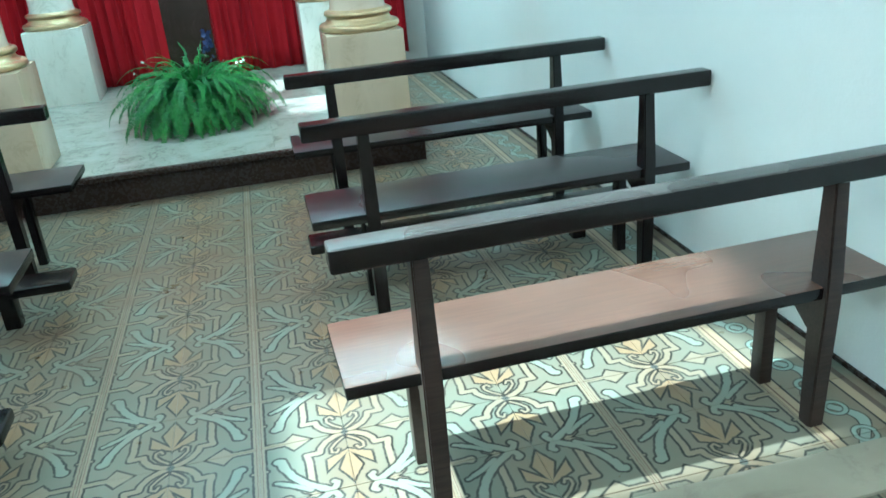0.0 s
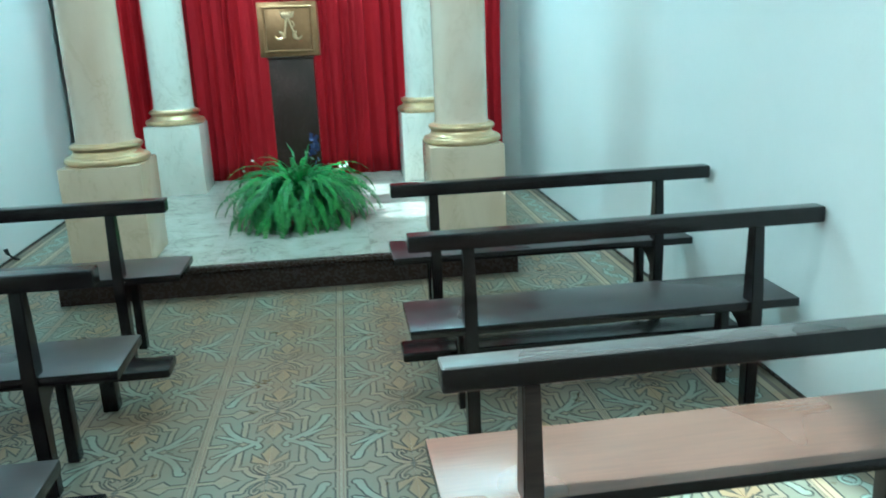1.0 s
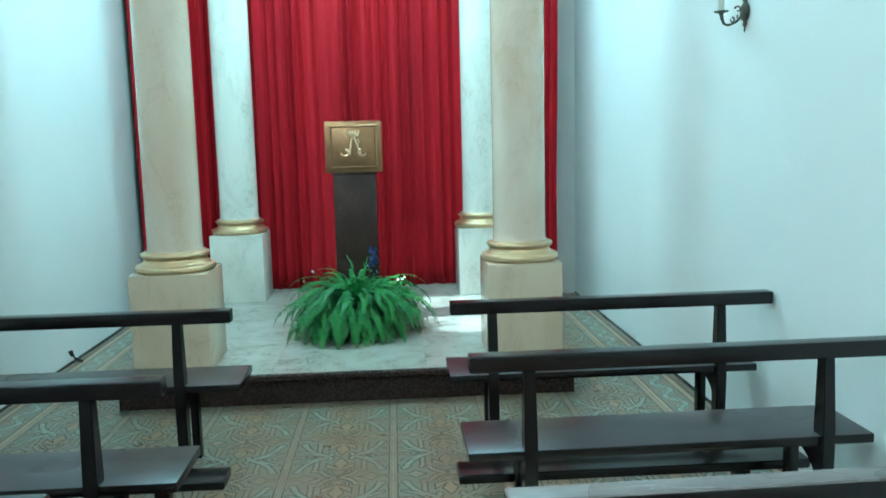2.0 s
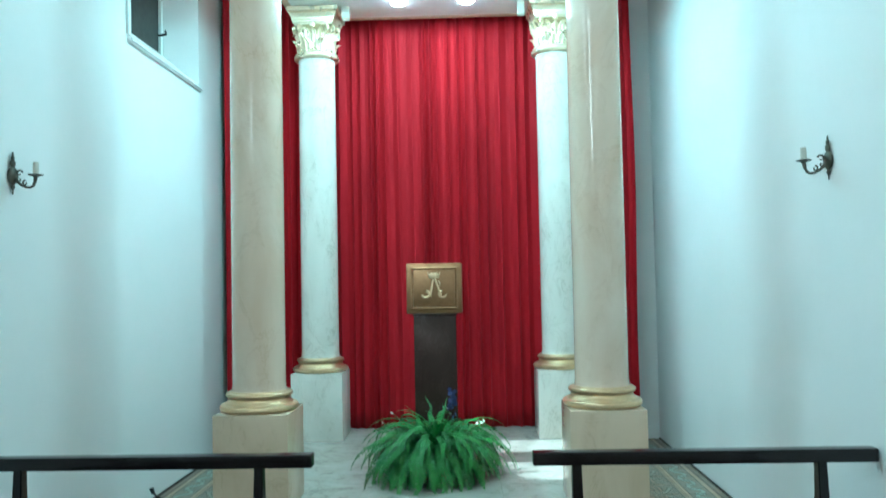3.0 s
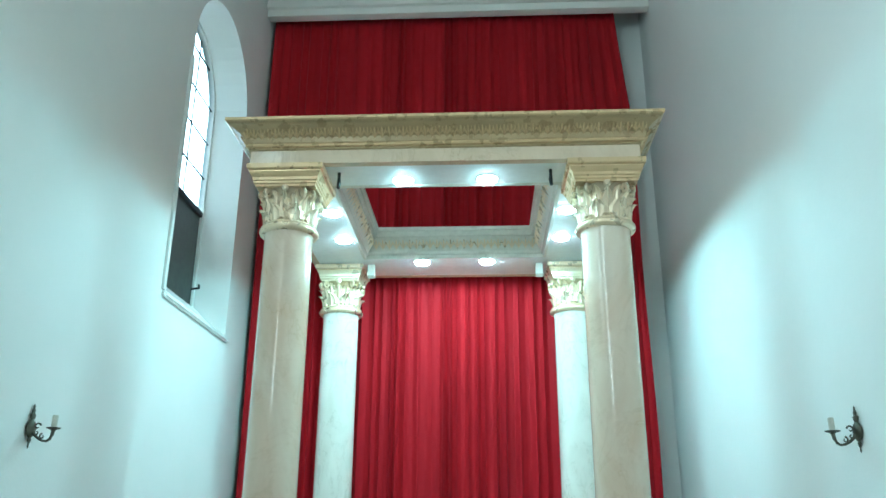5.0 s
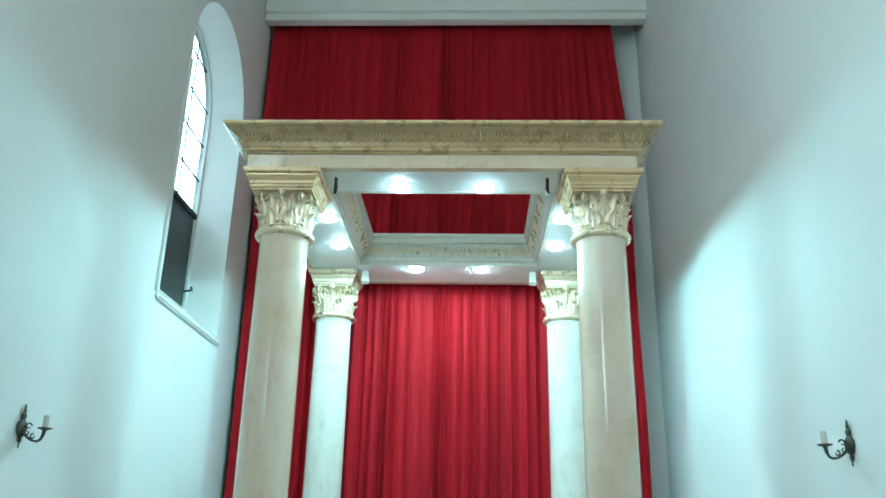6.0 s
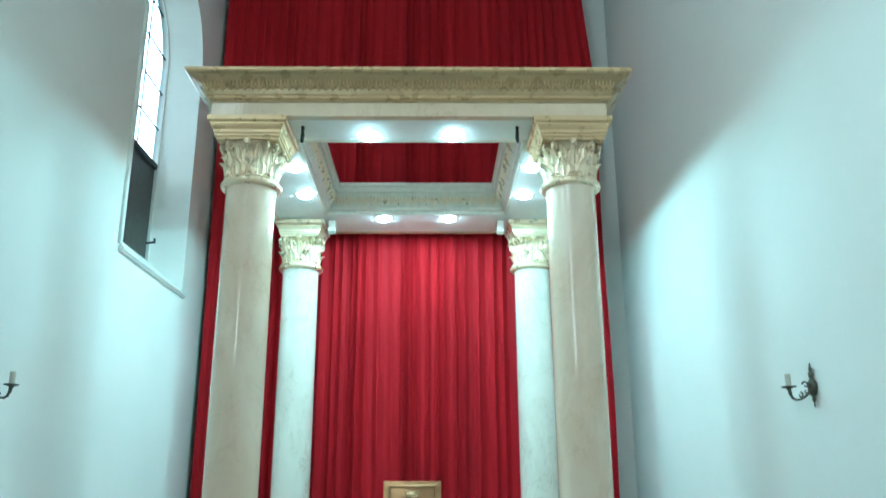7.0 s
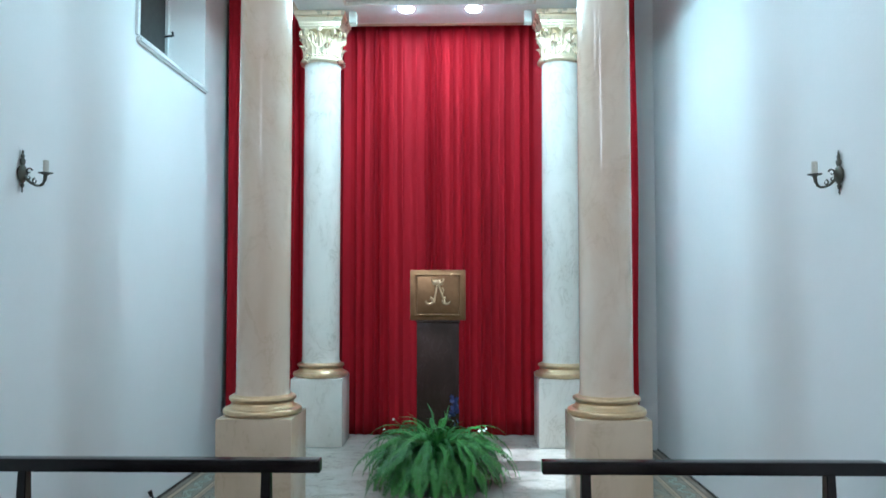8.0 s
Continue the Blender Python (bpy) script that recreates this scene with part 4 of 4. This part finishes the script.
for k in range(26):
    own = blossom(0.020)
    bmesh.ops.transform(own, matrix=Matrix.Translation((0.125 + brng.uniform(-0.03, 0.03), 0.18 + brng.uniform(-0.02, 0.02), 0.47 + brng.uniform(-0.10, 0.10))) @ Matrix.Rotation(brng.uniform(0, 6), 4, "Z") @ Matrix.Rotation(1.2, 4, "X"), verts=own.verts)
    merge(bm, own)
part("blue_blossom", bm, BLUE_GLOW, fern, "dim blue petals standing for a bluish glow on the pedestal")


# ---------------------------------------------------------------- benches
def bench(x0, x1, posts, seat, legs):
    """A bench whose back edge lies on y = 0; it faces +y."""
    b = thing("bench", (0, 0, 0), "dark-stained wooden bench with a single top rail", "bench", "benches facing the altar")
    part("top_rail", box(x0, x1, -0.010, 0.058, 0.717, 0.776, 0.009, 3), BENCH_WOOD, b, "dark rounded top rail")
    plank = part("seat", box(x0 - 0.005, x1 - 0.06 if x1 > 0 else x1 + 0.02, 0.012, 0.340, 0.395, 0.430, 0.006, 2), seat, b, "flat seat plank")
    # edges and underside get the darker wood, painting in their shade
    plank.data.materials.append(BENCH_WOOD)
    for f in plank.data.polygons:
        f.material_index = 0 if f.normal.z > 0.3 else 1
    for x in posts:
        p = bmesh.new()
        rows = [(0.0, 0.030, 0.023, 0.024), (0.38, 0.030, 0.024, 0.033), (0.46, 0.030, 0.0235, 0.032), (0.720, 0.038, 0.020, 0.024)]
        rings = [[p.verts.new((x + sx * hw, yc + sy * hd, z)) for sx, sy in ((-1, -1), (1, -1), (1, 1), (-1, 1))] for z, yc, hw, hd in rows]
        for a, c in zip(rings, rings[1:]):
            for i in range(4):
                p.faces.new((a[i], a[(i + 1) % 4], c[(i + 1) % 4], c[i]))
        p.faces.new(rings[0][::-1])
        p.faces.new(rings[-1])
        bmesh.ops.bevel(p, geom=[e for e in p.edges if abs(e.verts[0].co.z - e.verts[1].co.z) > 0.05], offset=0.004, segments=2, affect="EDGES")
        part("back_post", p, legs, b)
        part("front_leg", box(x - 0.020, x + 0.020, 0.235, 0.285, 0.0, 0.396, 0.004), legs, b)
        part("bracket", prism([(0.055, 0.394), (0.240, 0.394), (0.240, 0.362), (0.185, 0.350), (0.120, 0.318), (0.075, 0.285), (0.055, 0.278)], x - 0.014, x + 0.014), legs, b, "curved bracket board under the seat")
    return b


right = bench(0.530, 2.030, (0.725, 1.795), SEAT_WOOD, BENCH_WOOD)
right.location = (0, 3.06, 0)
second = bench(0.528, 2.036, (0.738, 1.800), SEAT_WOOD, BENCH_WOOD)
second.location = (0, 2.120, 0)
second.rotation_euler.z = radians(0.6)
near = bench(0.505, 2.030, (0.700, 1.766), WORN_SUNLIT_WOOD, LEG_WOOD)
near.location = (0, 1.025, 0)
near.rotation_euler.z = radians(1.2)
# upward faces of the near rail: grey sheen put into the colour
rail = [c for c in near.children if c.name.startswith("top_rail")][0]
rail.data.materials.append(RAIL_SHEEN)
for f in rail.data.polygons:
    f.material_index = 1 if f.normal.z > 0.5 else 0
tagged(near, "dark wooden bench, its worn reddish seat painted lighter for the sunlight")
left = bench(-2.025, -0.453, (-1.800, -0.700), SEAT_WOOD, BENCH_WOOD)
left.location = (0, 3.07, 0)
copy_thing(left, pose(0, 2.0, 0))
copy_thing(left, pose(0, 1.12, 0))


def kneeler(x0, x1):
    k = thing("kneeler", (0, 0, 0), "low dark wooden kneeling board between the benches", "kneeler", "kneelers between the benches")
    part("board", box(x0, x1, -0.075, 0.075, 0.145, 0.185, 0.012, 3), BENCH_WOOD, k, "rounded dark kneeling board")
    for x in (x0 + 0.26, x1 - 0.26):
        part("foot", box(x - 0.03, x + 0.03, -0.03, 0.03, 0.0, 0.147, 0.004), BENCH_WOOD, k)
    return k


kr = kneeler(0.515, 1.95)
kr.location = (0, 2.60, 0)
kl = kneeler(-1.95, -0.415)
kl.location = (0, 2.66, 0)
copy_thing(kl, pose(0, 1.62, 0))


# ---------------------------------------------------------------- wall sconces
def sconce(at, turn, label):
    """Mounted on a wall behind it at y = 0, reaching out along -y."""
    s = thing("sconce", at, label, "wall lamp", "wall sconces")
    s.rotation_euler = (0, 0, turn)
    bm = lathe([(0.002, -0.108), (0.007, -0.098), (0.005, -0.086), (0.017, -0.068), (0.011, -0.056), (0.030, -0.040), (0.039, -0.012), (0.036, 0.010), (0.026, 0.024), (0.014, 0.034), (0.020, 0.046), (0.022, 0.058),
                (0.011, 0.070), (0.015, 0.082), (0.007, 0.092), (0.009, 0.100), (0.002, 0.113)], 18)
    for v in bm.verts:
        v.co.y = v.co.y * 0.5 - 0.012
    part("backplate", bm, BRONZE, s, "dark bronze spindle-shaped backplate")
    arm = [(0, -0.02, -0.018), (0, -0.036, -0.040), (0, -0.056, -0.058), (0, -0.080, -0.070), (0, -0.102, -0.072), (0, -0.118, -0.062), (0, -0.126, -0.044), (0, -0.130, -0.014)]
    part("arm", tube(arm, [0.009, 0.0075, 0.0065, 0.006, 0.006, 0.0075, 0.0085, 0.010], 9), BRONZE, s, "curved bronze arm")
    for cy, cz, size, start in ((-0.046, 0.002, 0.017, 0.2), (-0.076, -0.048, 0.014, 1.6), (-0.044, -0.030, 0.012, 2.6)):
        spiral = [(0, cy - size * (1 - 0.06 * k) * math.cos(start + k * 0.55), cz + size * (1 - 0.06 * k) * math.sin(start + k * 0.55)) for k in range(11)]
        part("curl", tube(spiral, [0.0048 - 0.0002 * k for k in range(11)], 7), BRONZE, s, "small bronze curl")
    part("drip_tray", lathe([(0.008, -0.024), (0.014, -0.016), (0.034, -0.010), (0.036, -0.006), (0.012, -0.004)], 22, centre=(0, -0.130)), BRONZE, s, "round drip tray")
    part("candle_sleeve", lathe([(0.014, -0.006), (0.014, 0.054), (0.0115, 0.056), (0.004, 0.057)], 18, centre=(0, -0.130)), CANDLE, s, "off-white candle sleeve")
    return s


sconce((WL, 3.45, 2.122), radians(90), "bronze wall sconce with a candle tube, unlit, below the window")
sconce((WR, 3.445, 2.103), radians(-90), "bronze wall sconce with a candle tube, unlit, on bare plaster")

cable = thing("cable", (WL + 0.05, 5.22, 0.0), "short black cable end lying at the wall's foot", "cable")
part("lead", tube([(-0.045, 0.06, 0.012), (-0.01, 0.05, 0.010), (0.03, 0.0, 0.012), (0.02, -0.05, 0.03), (-0.01, -0.06, 0.07)], 0.007, 7), IRON, cable)
part("plug", tube([(-0.01, -0.06, 0.065), (-0.022, -0.064, 0.105)], [0.012, 0.016], 9), IRON, cable, "small black plug")

# ---------------------------------------------------------------- floor tiles, one by one
bm = box(0.0006, 0.2494, 0.0006, 0.2494, -0.006, 0.0)
for v in bm.verts:
    if v.co.z > -0.003:
        v.co.x += 0.0006 if v.co.x < 0.1 else -0.0006
        v.co.y += 0.0006 if v.co.y < 0.1 else -0.0006
tile_ob = part("tile", bm, TILE, floor)
TILE_MESH = tile_ob.data
tile_ob.location = (-1.75, 1.0, 0.0)
trng = random.Random(5)
for i in range(-8, 8):
    for j in range(4, 29):
        x, y = i * 0.25, j * 0.25
        if (i, j) == (-7, 4) or (y + 0.25 > PY0 + 0.02 and x < PW - 0.01 and x + 0.25 > -PW + 0.01 and not (x + 0.25 > PW + 0.02 or x < -PW - 0.02 or y < PY0 - 0.03)):
            continue
        share("tile", TILE_MESH, floor, Matrix.Translation((x, y, trng.uniform(-0.0008, 0.0))))
